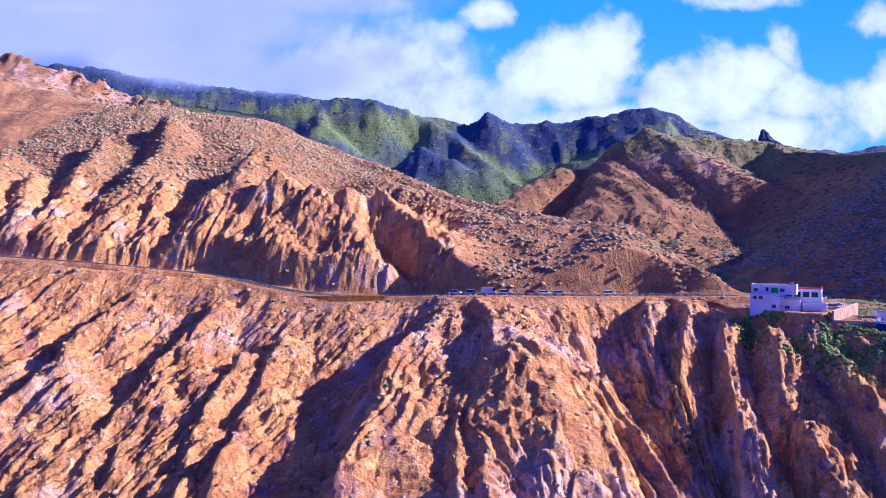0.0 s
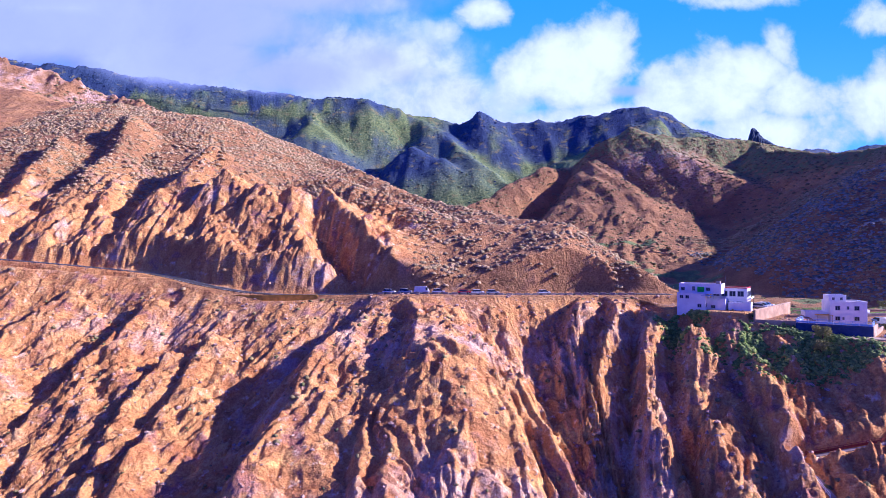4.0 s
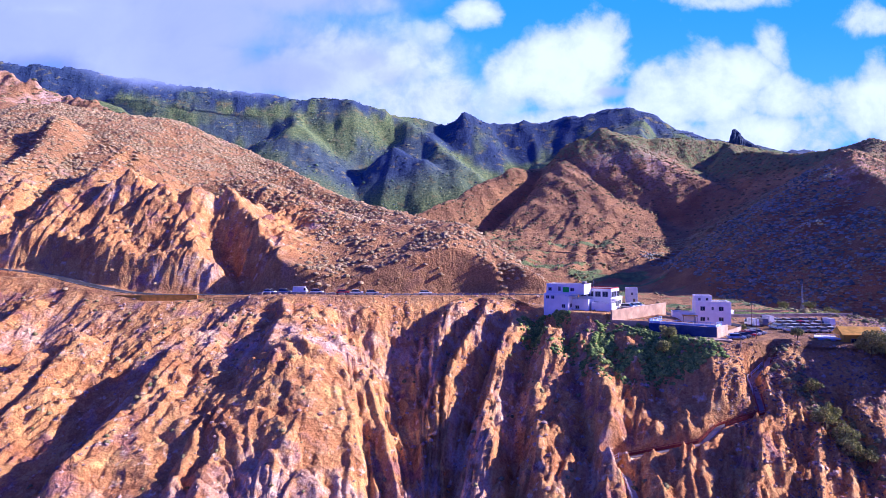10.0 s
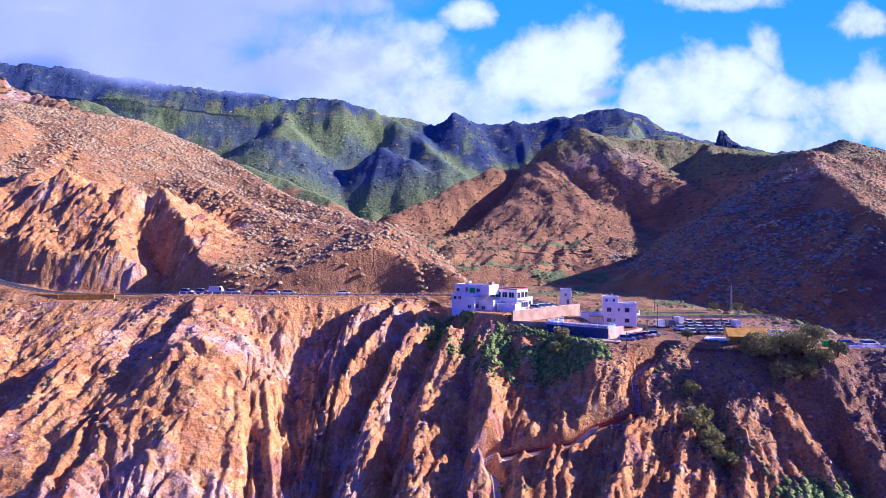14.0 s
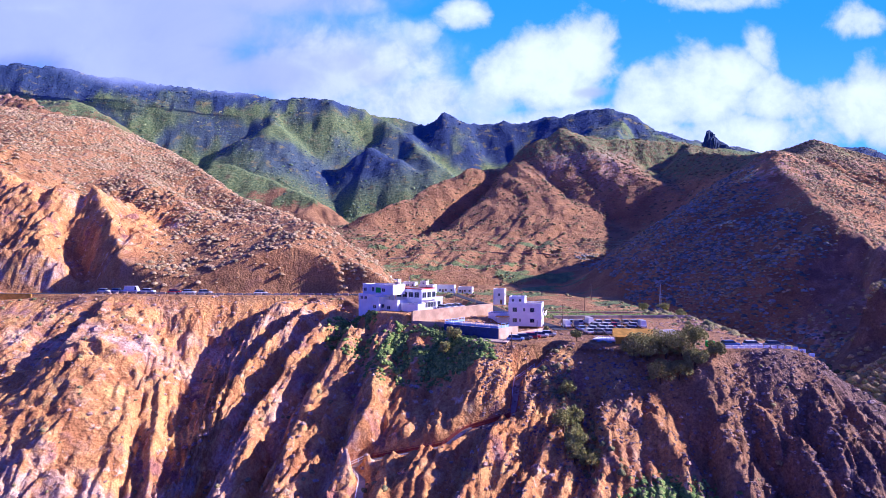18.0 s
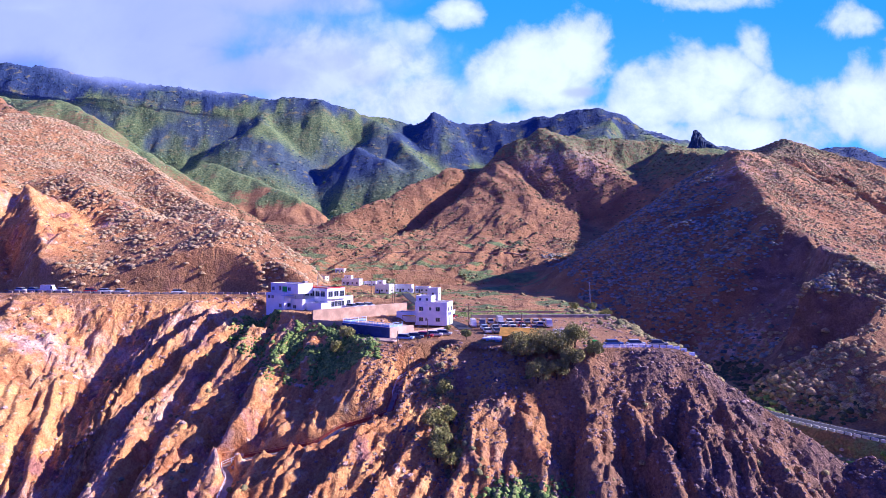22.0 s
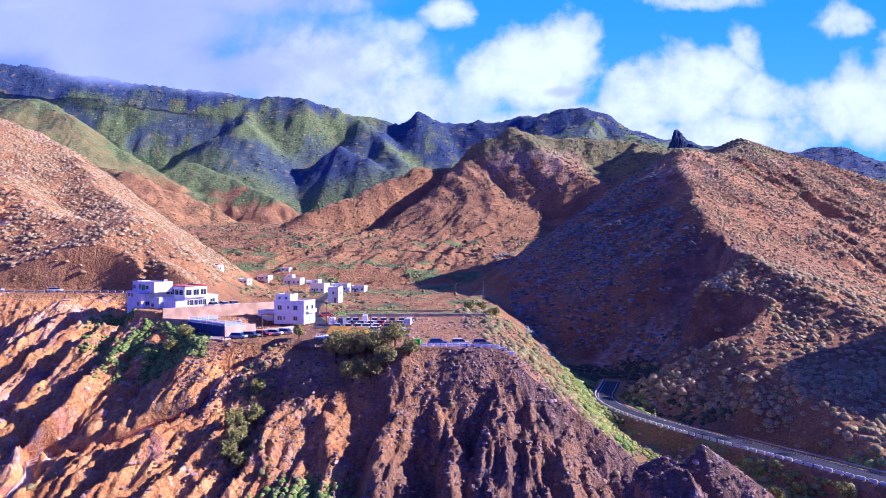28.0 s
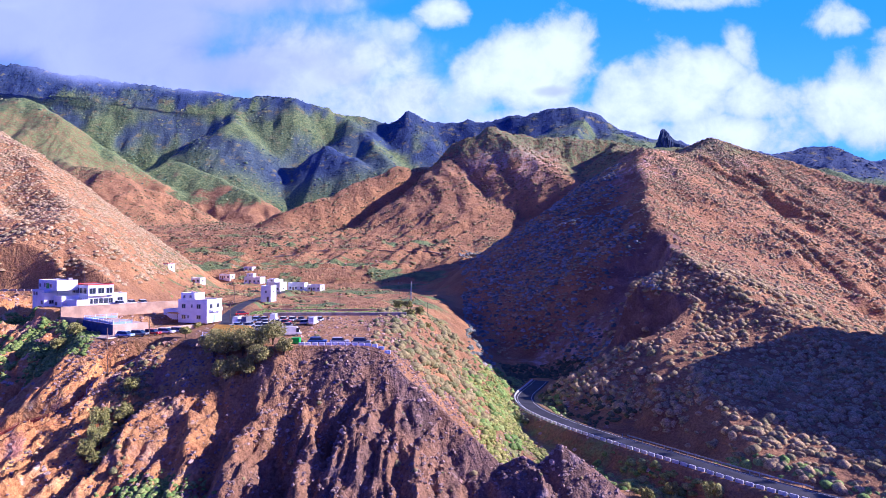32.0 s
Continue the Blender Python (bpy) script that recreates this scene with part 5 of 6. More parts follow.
def terrace():
    """The bathing terrace: platform, walls and blue railing."""
    t = thing("terrace", Matrix(), "raised terrace with shade-darkened blue wall and blue railing", "terrace")
    a, b, c = Vector((118, 163, 0)), Vector((131.4, 153, 0)), Vector((145, 168, 0))
    c = b.lerp(c, 0.4)
    d = a + (c - b)
    bm = bmesh.new()
    lo = [bm.verts.new((p.x, p.y, 34.5)) for p in (a, b, c, d)]
    hi = [bm.verts.new((p.x, p.y, 40.1)) for p in (a, b, c, d)]
    for i in range(4):
        bm.faces.new((lo[i], lo[(i + 1) % 4], hi[(i + 1) % 4], hi[i]))
    bm.faces.new(hi)
    bmesh.ops.recalc_face_normals(bm, faces=bm.faces)
    part("platform", bm, M_CREAM, t)
    # left wall has shade in its colour, the right one is plain cream
    for p, q, mat, lab in ((a, b, M_SHADEDWALL, "wall in dark shade blue"), (b, c, M_CREAM, "cream wall")):
        ln = (q - p).length
        m = Matrix.Translation((p + q) / 2) @ Matrix.Rotation(math.atan2((q - p).y, (q - p).x), 4, "Z")
        part("wall", box(bmesh.new(), 0, -0.12, 34.5, ln + 0.3, 0.3, 5.75, 0.02, m), mat, t, lab)
    for p, q in ((a, b), (b, b.lerp(c, 0.55)), (a, d)):
        ln = (q - p).length
        m = Matrix.Translation((p + q) / 2) @ Matrix.Rotation(math.atan2((q - p).y, (q - p).x), 4, "Z")
        for z in (40.85, 41.3):
            part("rail", box(bmesh.new(), 0, 0.1, z, ln, 0.08, 0.08, 0, m), M_BLUE, t)
        part("panel", box(bmesh.new(), 0, 0.1, 40.28, ln, 0.04, 0.5, 0, m), M_BLUE, t, "light blue railing panel")
        n = int(ln / 1.3)
        for i in range(n + 1):
            part("post", box(bmesh.new(), -ln / 2 + ln * i / n, 0.1, 40.1, 0.1, 0.1, 1.3, 0, m), M_BLUE if i % 2 else M_WHITE, t)
    return t


terrace()


def window(parent, x, y, z, w, h, turn, mat=None, name="window"):
    """Frame with mullion, pane and sill, on a wall that looks along turn degrees from -y."""
    m = pose(x, y, z, 0, 0, turn)
    fr = bmesh.new()
    for cx, cz, sx, sz in ((0, 0, w, 0.09), (0, h - 0.09, w, 0.09), (-w / 2 + 0.045, 0.09, 0.09, h - 0.18), (w / 2 - 0.045, 0.09, 0.09, h - 0.18), (0, 0.09, 0.06, h - 0.18)):
        box(fr, cx, -0.05, cz, sx, 0.14, sz, 0, m)
    win = part(name, fr, mat or M_STEEL, parent)
    part("pane", box(bmesh.new(), 0, -0.015, 0.05, w - 0.1, 0.05, h - 0.1, 0, m), M_GLASS, win)
    part("sill", box(bmesh.new(), 0, -0.1, -0.1, w + 0.2, 0.24, 0.09, 0, m), M_WHITE, win)
    return win


def door(parent, x, y, z, w, h, turn, mat):
    m = pose(x, y, z, 0, 0, turn)
    d = part("door", box(bmesh.new(), 0, -0.05, 0, w, 0.12, h, 0.01, m), mat, parent)
    part("handle", box(bmesh.new(), w * 0.35, -0.13, h * 0.48, 0.12, 0.05, 0.04, 0, m), M_STEEL, d)
    return d


def storey(parent, x0, y0, z0, sx, sy, sz, wall=M_WHITE, rim=M_WHITE, parapet_h=0.35, label=""):
    """One block of a house: walls, roof slab and parapet round it."""
    b = part("wall", box(bmesh.new(), x0 + sx / 2, y0 + sy / 2, z0, sx, sy, sz, 0.03), wall, parent, label)
    part("roof", box(bmesh.new(), x0 + sx / 2, y0 + sy / 2, z0 + sz, sx - 0.4, sy - 0.4, 0.08), M_CONCRETE, b)
    for cx, cy, ax, ay in ((sx / 2, 0.1, sx + 0.06, 0.24), (sx / 2, sy - 0.1, sx + 0.06, 0.24), (0.1, sy / 2, 0.24, sy - 0.3), (sx - 0.1, sy / 2, 0.24, sy - 0.3)):
        part("parapet", box(bmesh.new(), x0 + cx, y0 + cy, z0 + sz, ax, ay, parapet_h, 0.02), rim, b)
    return b


def white_house():
    """Large white house on the rim: west wing, terrace wing and glazed east wing with a red roof edge."""
    h = thing("house", pose(92.2, 180.0, 42.6, 0, 0, -34), "large white flat-roofed house with red roof edge", "house")
    # west wing, two floors, on a foot that follows the slope
    storey(h, 0, 0, -2.0, 7.8, 7.5, 6.4, parapet_h=0.25)
    storey(h, 0.2, 1.5, 4.45, 11.8, 5.6, 2.75, parapet_h=0.25)
    for x, w, hh in ((1.4, 1.1, 1.0), (4.4, 0.8, 1.3), (8.4, 1.2, 1.0)):
        window(h, x, 1.5, 5.3, w, hh, 0)
    part("sign", box(bmesh.new(), 6.4, 1.44, 5.0, 1.9, 0.1, 1.5, 0.01), M_GREENPLASTIC, h, "plain green wall panel")
    for x, z, w, hh in ((1.3, 3.0, 1.0, 1.0), (2.9, 3.0, 1.0, 1.0), (6.3, 0.5, 1.1, 1.1)):
        window(h, x, 0, z, w, hh, 0)
    window(h, 7.8, 1.8, 0.6, 1.3, 1.1, 90)
    # covered roof terrace between the wings
    storey(h, 7.85, 2.4, -1.4, 5.0, 4.6, 3.6, parapet_h=0.8)
    window(h, 9.6, 2.4, 0.2, 1.2, 1.0, 0)
    part("shade", box(bmesh.new(), 8.3, 0.9, 4.0, 3.0, 2.4, 0.1, 0.02), M_BLUE, h, "blue sun shade on the roof terrace")
    for px, py in ((7.0, -0.1), (9.6, -0.1), (9.6, 1.9)):
        part("post", box(bmesh.new(), px, max(py, 0.1) if px < 7.5 else max(py, 2.6), 2.2 if px > 7.5 else 4.4, 0.09, 0.09, 1.75 if px > 7.5 else 0.2), M_STEEL, h)
    # east wing under its red roof edge, glazed towards the sea and the car park
    storey(h, 8.3, 7.15, -1.0, 9.7, 7.2, 7.0, M_WHITE, M_REDTRIM, 0.3, "white wing with red tiled roof edge")
    for i in range(4):
        window(h, 9.7 + 2.2 * i, 7.15, 3.6, 1.7, 1.6, 0)
    for i in range(3):
        window(h, 11.4 + 2.3 * i, 7.15, 0.6, 1.6, 1.6, 0)
    for i in range(3):
        window(h, 18.0, 8.4 + 2.35 * i, 3.5, 1.8, 1.7, 90)
    for i in range(5):
        window(h, 18.0, 7.9 + 1.4 * i, 0.6, 1.2, 1.6, 90)
    part("balcony", box(bmesh.new(), 18.5, 10.75, 2.95, 1.1, 7.0, 0.16, 0.02), M_WHITE, h)
    part("railing", box(bmesh.new(), 19.0, 10.75, 3.1, 0.06, 7.0, 0.45), M_WHITE, h)
    # annexe at the back and the white wall block in front
    storey(h, 13.0, 14.4, -0.6, 4.6, 4.0, 3.6)
    window(h, 17.6, 16.4, 1.0, 1.6, 1.2, 90)
    storey(h, 13.4, 3.5, -2.4, 6.0, 3.6, 4.2, parapet_h=0.3)
    part("garage", box(bmesh.new(), 13.36, 5.2, -0.4, 0.12, 2.4, 2.1), M_OPEN, h, "dark panel coloured as the shade in the garage opening")
    part("antenna", rod(bmesh.new(), (12.0, 9.0, 6.0), (12.0, 9.0, 9.6), 0.04), M_STEEL, h)
    part("water_tank", box(bmesh.new(), 10.5, 5.5, 7.2, 1.2, 1.2, 0.9, 0.1), M_CONCRETE, h)
    return h


def block_house():
    """Square white house by the car park."""
    h = thing("house", pose(136.4, 177.4, 38.0, 0, 0, -14), "square white two-storey house beside the car park", "house")
    storey(h, 0, 0, 0, 9.6, 7.0, 6.4)
    storey(h, 0, 1.2, 6.45, 4.6, 4.6, 1.7)
    for x in (1.9, 6.9):
        window(h, x, 0, 4.1, 1.3, 1.3, 0)
        window(h, x, 0, 1.1, 1.3, 1.2, 0)
    window(h, 4.6, 0, 4.3, 0.6, 1.0, 0)
    window(h, 3.4, 0, 1.3, 0.5, 0.9, 0)
    for y in (1.8, 5.0):
        window(h, 9.6, y, 4.1, 1.2, 1.3, 90)
    window(h, 1.2, 1.2, 7.0, 0.7, 0.8, 0)
    window(h, 3.3, 1.2, 7.0, 0.7, 0.8, 0)
    door(h, 9.6, 3.4, 0.1, 1.0, 2.1, 90, M_BLUE)
    part("balcony", box(bmesh.new(), 10.1, 3.5, 3.2, 1.1, 4.6, 0.18, 0.02), M_WHITE, h)
    part("railing", box(bmesh.new(), 10.6, 3.5, 3.38, 0.06, 4.6, 0.9), M_WHITE, h)
    storey(h, -6.2, 1.5, 0.6, 6.1, 4.0, 2.6)
    part("awning", box(bmesh.new(), -1.6, 0.3, 2.6, 4.2, 2.4, 0.12, 0.02), M_OCHRE, h, "ochre awning")
    for px in (-3.5, 0.3):
        part("post", box(bmesh.new(), px, -0.7, 0.6, 0.1, 0.1, 2.0), M_WOOD, h)
    return h


def small_house(x, y, z, turn, sx, sy, sz, label, extra=(), red=False, tall=0.0):
    h = thing("house", pose(x, y, z, 0, 0, turn), label, "house", "village houses")
    storey(h, 0, 0, -2.0, sx, sy, sz + 2.0, M_WHITE, M_REDTRIM if red else M_WHITE)
    n = max(1, int(sx / 3))
    for i in range(n):
        window(h, sx * (i + 0.5) / n, 0, 1.0, 1.2, 1.2, 0)
    window(h, sx, sy / 2, 1.0, 1.2, 1.2, 90)
    door(h, sx * 0.33, 0, 0.0, 1.0, 2.1, 0, M_WOOD)
    if tall:
        storey(h, sx * 0.1, sy * 0.2, sz + 0.05, sx * 0.4, sy * 0.6, tall)
        window(h, sx * 0.3, sy * 0.2, sz + 0.7, 0.9, 0.9, 0)
    return h


def shore_hut():
    h = thing("hut", pose(154.8, 150.2, 35.4, 0, 0, -30), "small blue and white hut with a flat roof slab", "hut")
    part("wall", box(bmesh.new(), 2.3, 2.0, 0, 3.6, 3.6, 2.5, 0.02), M_BLUE, h)
    part("roof", box(bmesh.new(), 3.4, 2.0, 2.5, 7.4, 4.6, 0.3, 0.03), M_WHITE, h)
    window(h, 2.6, 0.2, 1.0, 0.9, 0.8, 0)
    for i in range(8):
        part("railing", box(bmesh.new(), 0.2 + i * 0.95, -0.1, 2.8, 0.07, 0.07, 0.8), M_WHITE, h)
    part("rail", box(bmesh.new(), 3.5, -0.1, 3.55, 6.8, 0.08, 0.08), M_WHITE, h)
    return h


def bar_shed():
    h = thing("shed", pose(158.6, 145.6, 36.2, 0, 0, -12), "ochre shed with a low pitched roof", "shed")
    part("wall", box(bmesh.new(), 4.2, 2.6, 0, 8.0, 4.6, 3.2, 0.02), M_OCHRE, h)
    bm = bmesh.new()
    pts = [(-0.4, -0.4, 3.2), (8.8, -0.4, 3.2), (8.8, 5.6, 3.2), (-0.4, 5.6, 3.2), (-0.4, 2.6, 4.9), (8.8, 2.6, 4.9)]
    vs = [bm.verts.new(p) for p in pts]
    for f in ((0, 1, 5, 4), (2, 3, 4, 5), (0, 4, 3), (1, 2, 5), (3, 2, 1, 0)):
        bm.faces.new([vs[i] for i in f])
    part("roof", bm, M_OCHRE, h, "ochre pitched roof")
    window(h, 2.4, 0.3, 1.1, 1.4, 1.1, 0)
    door(h, 5.6, 0.3, 0, 1.1, 2.1, 0, M_WOOD)
    return h


def pump_house():
    h = thing("bunker", pose(125.0, 150.6, 34.2, 0, 0, -18), "square concrete store with flat roof on the cliff", "store")
    part("wall", box(bmesh.new(), 4.2, 2.0, 0, 8.2, 4.0, 3.2, 0.04), M_CONCRETE, h)
    part("roof", box(bmesh.new(), 4.2, 2.0, 3.2, 8.8, 4.6, 0.3, 0.04), M_CREAM, h)
    # solid panel on the wall, coloured as the shade inside
    part("opening", box(bmesh.new(), 6.4, -0.02, 0.3, 2.4, 0.1, 2.2), M_OPEN, h)
    part("buttress", box(bmesh.new(), 9.3, 1.0, -0.4, 1.6, 2.6, 3.0, 0.05), M_CONCRETE, h)
    return h


white_house()
block_house()
shore_hut()
bar_shed()
pump_house()
tw = thing("tower", pose(137.5, 249.0, 38.0, 0, 0, -12), "slim white square tower house", "tower", "village houses")
storey(tw, 0, 0, 0, 4.6, 4.4, 6.2)
window(tw, 2.3, 0, 3.6, 0.8, 1.0, 0)
window(tw, 4.6, 2.2, 3.6, 0.8, 1.0, 90)
door(tw, 3.2, 0, 0.1, 0.9, 2.0, 0, M_WOOD)
# upper hamlet: x, y, turn, size, height, red edge, upper storey
for hx, hy, tn, sx, sy, sz, red, tall in ((72, 418, -15, 13, 6, 4.2, 0, 2.2), (87, 421, -15, 9, 6, 3.4, 0, 0), (100, 378, -20, 10, 7, 5.2, 0, 2.2), (112, 383, -10, 11, 6, 4.4, 0, 0), (125, 380, -12, 9, 6, 3.6, 0, 0),
                                           (50, 336, -10, 9, 6, 3.6, 1, 0), (50, 430, -15, 9, 6, 3.2, 0, 0), (62, 446, -10, 7, 5, 3.0, 0, 0), (64, 352, -12, 6, 5, 3.0, 0, 0)):
    small_house(hx, hy, height(hx + sx / 2, hy), tn, sx, sy, sz, "white cubic village house" + (" with red roof edge" if red else " with flat roof"), red=bool(red), tall=tall)


# ---- cars ----
def car(paint, m, label, long=4.3, high=1.48, van=False):
    c = thing("car", m, label, "car", "parked cars")
    w = 1.78
    bm = bmesh.new()
    box(bm, 0, 0, 0.32, long, w, 0.55, 0.12)
    part("body", bm, paint, c)
    bm = bmesh.new()
    f, r = (long * 0.36, -long * 0.47) if van else (long * 0.20, -long * 0.42)
    lo = [bm.verts.new((x, y, 0.85)) for x, y in ((f + 0.45, -w / 2 + 0.06), (f + 0.45, w / 2 - 0.06), (r, w / 2 - 0.06), (r, -w / 2 + 0.06))]
    hi = [bm.verts.new((x, y, high)) for x, y in ((f - 0.25, -w / 2 + 0.2), (f - 0.25, w / 2 - 0.2), (r + 0.25, w / 2 - 0.2), (r + 0.25, -w / 2 + 0.2))]
    for i in range(4):
        bm.faces.new((lo[i], lo[(i + 1) % 4], hi[(i + 1) % 4], hi[i]))
    bmesh.ops.recalc_face_normals(bm, faces=bm.faces)
    part("window", bm, M_GLASS if not van else paint, c)
    part("roof", box(bmesh.new(), (f + r) / 2, 0, high - 0.03, f - r - 0.45, w - 0.36, 0.07, 0.02), paint, c)
    if van:
        for sgn in (-1, 1):
            part("window", box(bmesh.new(), f - 0.1, sgn * (w / 2 - 0.09), 1.0, 0.7, 0.05, high - 1.25), M_GLASS, c)
        part("windscreen", box(bmesh.new(), 0, 0, 0, 0.04, w - 0.4, high - 1.1, 0, pose(f + 0.12, 0, 0.95, 0, -38, 0)), M_GLASS, c)
    for x in (long * 0.31, -long * 0.31):
        for sgn in (-1, 1):
            tyre = part("wheel", rod(bmesh.new(), (x, sgn * (w / 2 - 0.22), 0.32), (x, sgn * (w / 2), 0.32), 0.32, None, 14), M_RUBBER, c)
            part("rim", rod(bmesh.new(), (x, sgn * (w / 2 - 0.02), 0.32), (x, sgn * (w / 2 + 0.015), 0.32), 0.2, None, 10), M_STEEL, tyre)
    for sgn in (-1, 1):
        part("headlight", box(bmesh.new(), long / 2 - 0.02, sgn * 0.62, 0.58, 0.08, 0.36, 0.16, 0.02), M_PAINTLINE, c)
        part("tail_light", box(bmesh.new(), -long / 2 + 0.02, sgn * 0.68, 0.58, 0.08, 0.2, 0.2, 0.02), M_REDRAIL, c)
    return c


MODELS = {}


def park(col, x, y, turn, van=False, z=None):
    z = (height(x, y) if z is None else z) + 0.02
    m = pose(x, y, z, 0, 0, turn)
    key = (col, van)
    if key in MODELS:
        return copy_thing(MODELS[key], m)
    MODELS[key] = car(CAR_PAINT[col], m, f"{col} parked {'delivery van' if van else 'hatchback car'} with dark windows", 5.2 if van else 4.3, 2.25 if van else 1.48, van)
    return MODELS[key]


rnd = random.Random(5)
COLS = ["white", "silver", "white", "grey", "white", "red", "silver", "white", "pale blue", "silver"]
# along the coast road at the cape
for i, (x, off, cl, vn) in enumerate(((4, 0.9, "white", 0), (15, 1.5, "white", 1), (20.5, 1.3, "white", 0), (29, 1.2, "red", 0), (33.5, 1.2, "white", 0), (38.5, 1.3, "silver", 0), (56, 1.2, "white", 0), (9.5, 1.2, "silver", 0))):
    d = [math.hypot(p[0] - x, 0) for p in COAST_ROAD]
    k = d.index(min(d))
    a, b = Vector(COAST_ROAD[max(k - 1, 0)]), Vector(COAST_ROAD[min(k + 1, len(COAST_ROAD) - 1)])
    tn = math.degrees(math.atan2(b.y - a.y, b.x - a.x))
    park(cl, x, float(np.interp(x, [p[0] for p in COAST_ROAD], [p[1] for p in COAST_ROAD])) - off, tn, bool(vn), float(np.interp(x, [p[0] for p in COAST_ROAD], [p[2] for p in COAST_ROAD])) + 0.12)
# ledge under the terrace
for i, cl in enumerate(("pale blue", "grey", "red", "white", "silver")):
    x, y = 135.5 + 2.35 * i, 151.0 + 2.05 * i
    park(cl, x, y, -10 + 6 * (i % 2), False)
# main car park, in rows
for r, (y0, n) in enumerate(((164, 6), (171, 8), (178, 9), (186, 9))):
    for i in range(n):
        if rnd.random() < 0.2:
            continue
        park(COLS[(i * 3 + r * 5) % len(COLS)], 153.5 + 2.75 * i + rnd.uniform(-0.2, 0.2) + (3 if r == 0 else 0), y0 + rnd.uniform(-0.4, 0.4), 90 + rnd.uniform(-6, 6), rnd.random() < 0.08)
park("white", 175, 155, 10, True)
for x, y, cl, tn in ((184.5, 142.6, "blue", 4), (189.6, 142.4, "white", 2), (194.6, 142.2, "grey", -2)):
    park(cl, x, y, tn)
# upper car park behind the white house
for i in range(7):
    park(COLS[(i * 7) % len(COLS)], 117.5 + 2.2 * i, 181.0 + 2.3 * i, -45 + rnd.uniform(-5, 5))
for x, y, cl in ((118, 196, "white"), (123, 200, "white"), (129, 203, "red"), (147, 200, "red")):
    park(cl, x, y, 20 + rnd.uniform(-15, 15))


# ---- posts, masts, bins, railings ----
def pole(x, y, h, label, arms=0, lattice=False, r=0.11):
    z = height(x, y)
    p = thing("mast" if lattice else "utility_pole", pose(x, y, z), label, "mast" if lattice else "pole", "poles")
    if lattice:
        for k in range(4):
            a = math.pi / 4 + k * math.pi / 2
            part("leg", rod(bmesh.new(), (0.55 * math.cos(a), 0.55 * math.sin(a), -0.3), (0.16 * math.cos(a), 0.16 * math.sin(a), h), 0.07, 0.05, 5), M_STEEL, p)
        for j in range(int(h / 1.2)):
            z0, z1 = j * 1.2, j * 1.2 + 1.2
            for k in range(4):
                a, b = math.pi / 4 + k * math.pi / 2, math.pi / 4 + (k + 1) * math.pi / 2
                r0, r1 = 0.55 - 0.39 * z0 / h, 0.55 - 0.39 * z1 / h
                part("brace", rod(bmesh.new(), (r0 * math.cos(a), r0 * math.sin(a), z0), (r1 * math.cos(b), r1 * math.sin(b), z1), 0.035, None, 4), M_STEEL, p)
        part("antenna", rod(bmesh.new(), (0, 0, h), (0, 0, h + 1.6), 0.05, 0.03), M_WHITE, p)
    else:
        part("shaft", rod(bmesh.new(), (0, 0, -0.4), (0, 0, h), r, r * 0.7), M_WOOD, p)
        for k in range(arms):
            part("crossarm", boxes((0, 0, h - 0.5 - 0.6 * k, 1.5, 0.1, 0.12)), M_WOOD, p)
            for sx in (-0.6, 0.6):
                part("insulator", rod(bmesh.new(), (sx, 0, h - 0.38 - 0.6 * k), (sx, 0, h - 0.2 - 0.6 * k), 0.06), M_WHITE, p)
    return p


pole(200, 232, 10.5, "tall grey lattice mast at the end of the fields", lattice=True)
for x, y, h, arms in ((190, 300, 8, 1), (206, 240, 5, 0), (152, 176, 7, 1), (172, 236, 7, 1), (128, 205, 8, 1), (122, 262, 8, 1), (108, 300, 8, 1), (141, 152, 5, 0), (166, 166, 5, 0), (92, 470, 8, 1), (134, 146, 5, 0), (137, 141, 5, 0)):
    pole(x, y, h, "slim wooden utility pole", arms)


def skip():
    z = height(179.7, 142.2)
    s = thing("waste_container", pose(179.7, 142.2, z, 0, 0, -5), "bright green waste container on the rim", "container")
    part("body", box(bmesh.new(), 0, 0, 0.12, 1.9, 1.2, 1.15, 0.08), M_GREENPLASTIC, s)
    part("lid", box(bmesh.new(), 0, 0, 1.27, 1.95, 1.25, 0.14, 0.06), M_GREENPLASTIC, s)
    for x in (-0.75, 0.75):
        for y in (-0.45, 0.45):
            part("wheel", rod(bmesh.new(), (x, y - 0.05, 0.09), (x, y + 0.05, 0.09), 0.09), M_RUBBER, s)


skip()
for i in range(14):
    x = 181.5 + 1.5 * i
    y = float(np.interp(x, RIM_T[0], RIM_T[1])) + 1.6
    b = thing("barrier", pose(x, y, height(x, y), 0, 0, math.degrees(math.atan2(-0.02, 1))), "low white concrete road barrier on the rim", "barrier", "rim barriers")
    bm = boxes((0, 0, -0.2, 1.3, 0.4, 0.45), (0, 0, 0.25, 1.3, 0.24, 0.4), bevel=0.03)
    part("barrier_block", bm, M_WHITE, b)


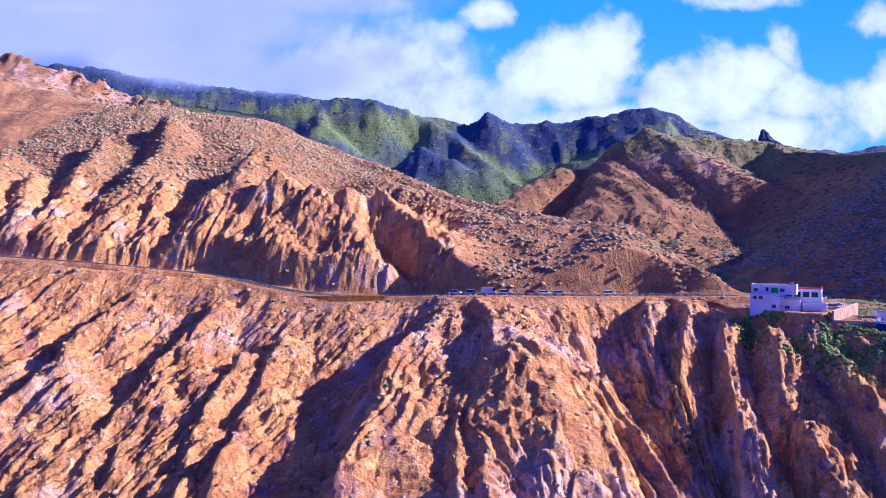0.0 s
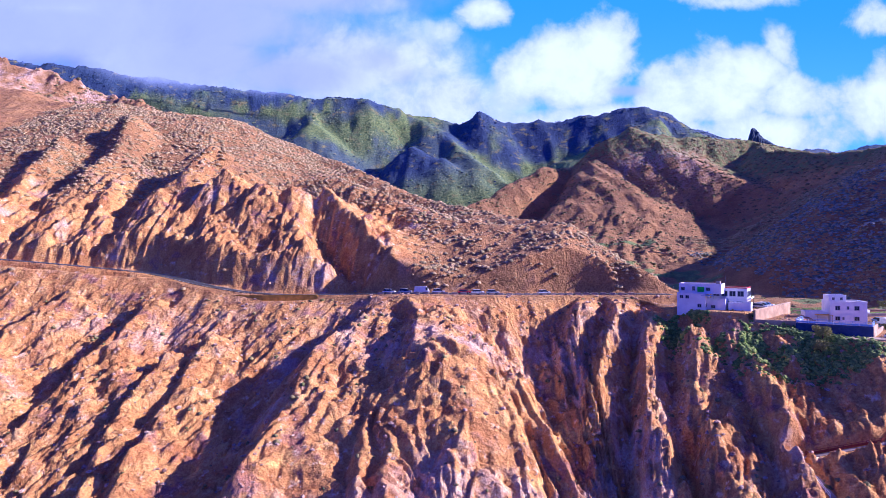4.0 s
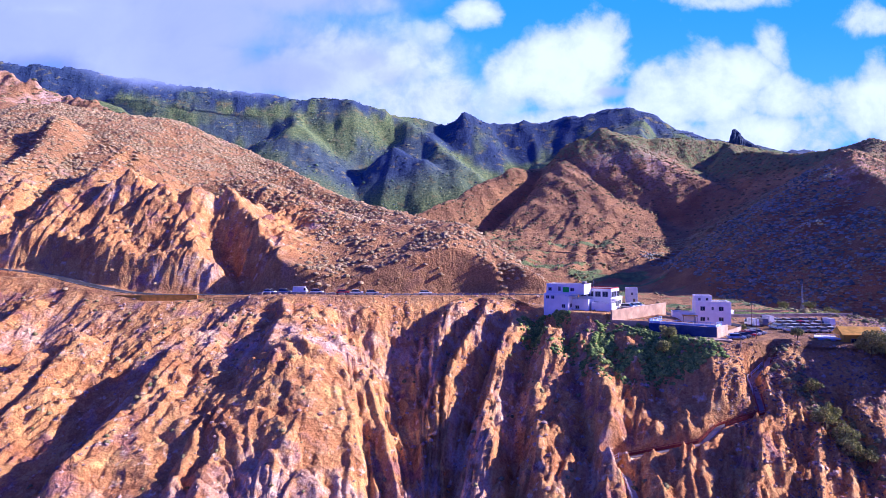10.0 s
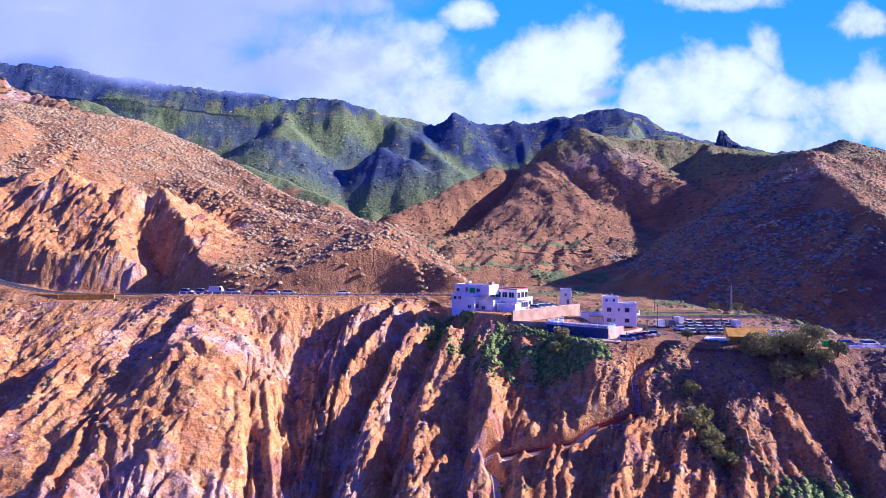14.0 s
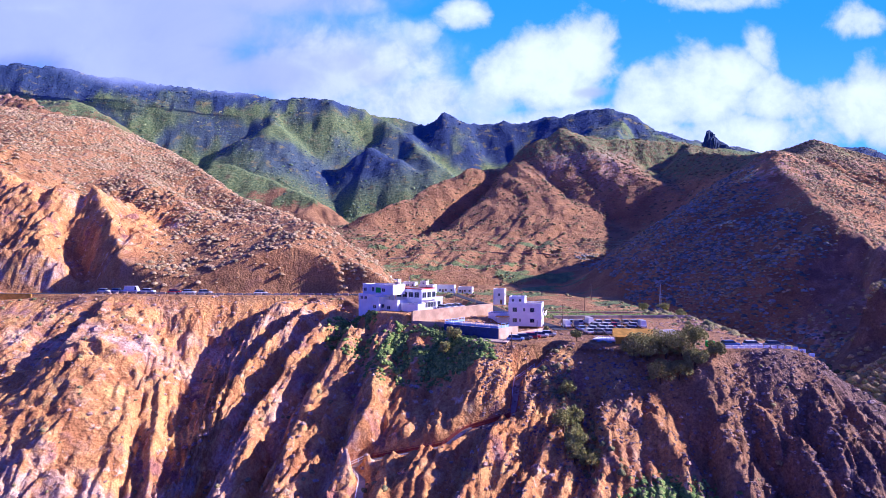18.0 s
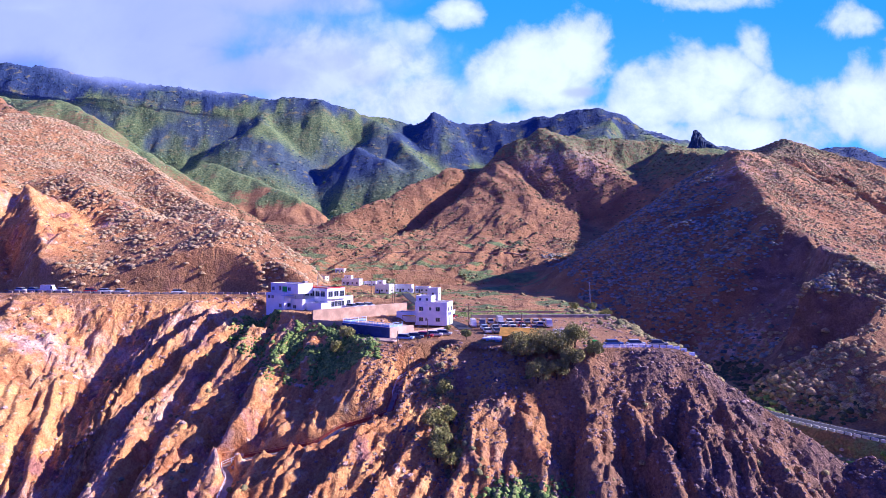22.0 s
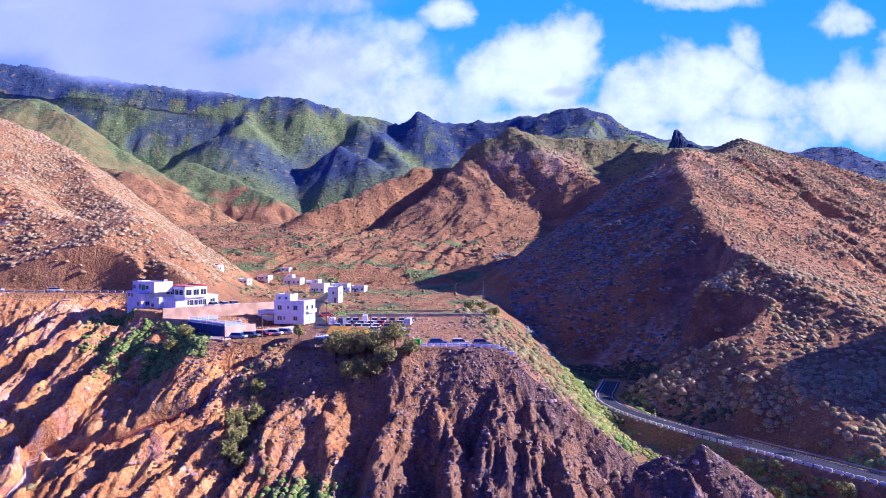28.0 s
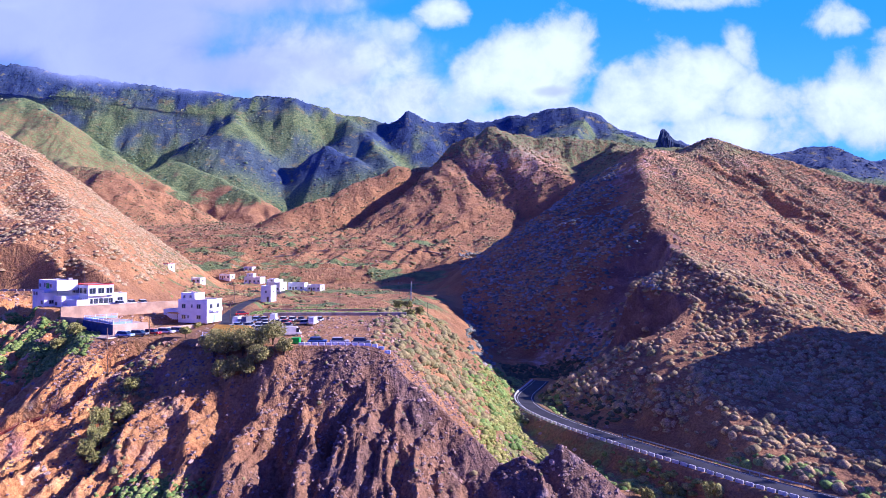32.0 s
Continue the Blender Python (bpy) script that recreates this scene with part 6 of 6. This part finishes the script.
def path_railing(line, shift, mat, label):
    r = thing("railing", Matrix(), label, "railing")
    pts = resample(line, 1.6)
    q = [p + side_of(pts, i) * shift for i, p in enumerate(pts)]
    for p in q:
        part("post", boxes((p.x, p.y, p.z - 0.2, 0.09, 0.09, 1.3)), mat, r)
    for a, b in zip(q[:-1], q[1:]):
        if mat == M_REDRAIL:
            bm = bmesh.new()
            lo, hi = Vector((0, 0, 0.2)), Vector((0, 0, 0.75))
            bm.faces.new([bm.verts.new(p) for p in (a + lo, b + lo, b + hi, a + hi)])
            bmesh.ops.solidify(bm, geom=bm.faces[:], thickness=0.03)
            part("netting", bm, mat, r)
        for z in (0.55, 1.05):
            part("rail", rod(bmesh.new(), a + Vector((0, 0, z)), b + Vector((0, 0, z)), 0.05, None, 5), mat, r)
    return r


path_railing(FOOTPATH[1:3], 0.75, M_REDRAIL, "red railing at the head of the cliff path")
path_railing(FOOTPATH[4:9], -0.75, M_REDRAIL, "red railing along the cliff path")
path_railing(FOOTPATH[2:5], -0.75, M_WHITE, "pale railing of the cliff steps")
path_railing(FOOTPATH[8:], -0.75, M_WHITE, "pale railing of the lower steps")
path_railing(FOOTPATH[4:7], 0.75, M_REDRAIL, "red railing on the uphill side of the path")


# ---- trees ----
def tree(x, y, h, w, leaf, label, seed, lobes=9, clumps=900):
    rng = np.random.default_rng(seed)
    z = height(x, y)
    t = thing("tree", pose(x, y, z - 0.1), label, "tree", "trees")
    part("trunk", rod(bmesh.new(), (0, 0, -0.5), (0.1, 0, h * 0.5), 0.05 * h, 0.025 * h), M_BARK, t)
    cs = []
    for i in range(lobes):
        a = 2 * math.pi * i / lobes + rng.uniform(-0.4, 0.4)
        rr = w * rng.uniform(0.25, 0.62) * (0.3 if i == 0 else 1)
        c = np.array([rr * math.cos(a), rr * math.sin(a), h * rng.uniform(0.38, 0.8)])
        cs.append((c, w * rng.uniform(0.22, 0.40), h * rng.uniform(0.14, 0.26)))
        part("limb", rod(bmesh.new(), (0, 0, h * rng.uniform(0.15, 0.4)), tuple(c), 0.018 * h, 0.006 * h, 5), M_BARK, t)
    n = clumps
    k = rng.integers(0, lobes, n)
    d = rng.normal(size=(n, 3))
    d /= np.linalg.norm(d, axis=1)[:, None]
    d *= rng.uniform(0.55, 1.1, (n, 1)) ** 0.6
    ctr = np.array([cs[i][0] for i in k]) + d * np.array([(cs[i][1], cs[i][1], cs[i][2]) for i in k])
    a, b = rng.normal(size=(n, 3)), rng.normal(size=(n, 3))
    s = rng.uniform(0.10, 0.24, (n, 1))
    a, b = a / np.linalg.norm(a, axis=1)[:, None] * s, b / np.linalg.norm(b, axis=1)[:, None] * s
    vs = np.stack([ctr - a, ctr + b * 0.8, ctr + a, ctr - b * 0.8 + a * 0.3], 1).reshape(-1, 3)
    fs = np.arange(4 * n).reshape(n, 4)
    crown = mesh_of("crown", vs, fs, leaf)
    crown.parent = t
    return t


for i, (x, y, h, w) in enumerate(((161.5, 140.5, 5.6, 3.8), (164.5, 140.5, 6.2, 4.6), (168.5, 139.5, 6.0, 4.4), (172, 139, 6.2, 4.6), (175, 140, 5.2, 3.6), (166, 136.0, 4.8, 3.6), (170, 135.5, 4.6, 3.4), (173.5, 135.5, 4.4, 3.0), (178.5, 136.5, 3.6, 2.2))):
    tree(x, y, h * 1.1, w * 1.2, M_LEAF, "spreading olive-green tree on the cliff rim", 40 + i, 12, 3600)
for i, (x, y, h, w) in enumerate(((143, 128, 5.4, 3.2), (145, 125, 5.6, 3.2), (146.5, 131, 4.4, 2.6), (145.5, 136, 4.0, 2.4), (147, 121, 4.4, 2.8), (144, 122, 4.4, 2.8), (120.4, 155.6, 4.4, 2.6), (118, 152.5, 3.8, 2.4), (150.5, 150.5, 2.8, 2.0), (268, 128, 3.2, 2.6), (276, 119, 3.6, 2.8), (285, 110, 3.6, 2.8), (262, 133, 2.8, 2.2), (256, 131, 2.6, 2.2), (272, 114, 3.2, 2.6), (199, 226, 3.8, 2.8), (204, 222, 3.2, 2.4), (195, 236, 3.8, 2.8), (201, 214, 2.6, 2.4), (207, 206, 2.6, 2.2), (146, 168.5, 1.8, 1.3))):
    tree(x, y, h, w, M_LEAF_LIGHT, "bushy yellow-green shrub tree", 70 + i, 9, 2200)
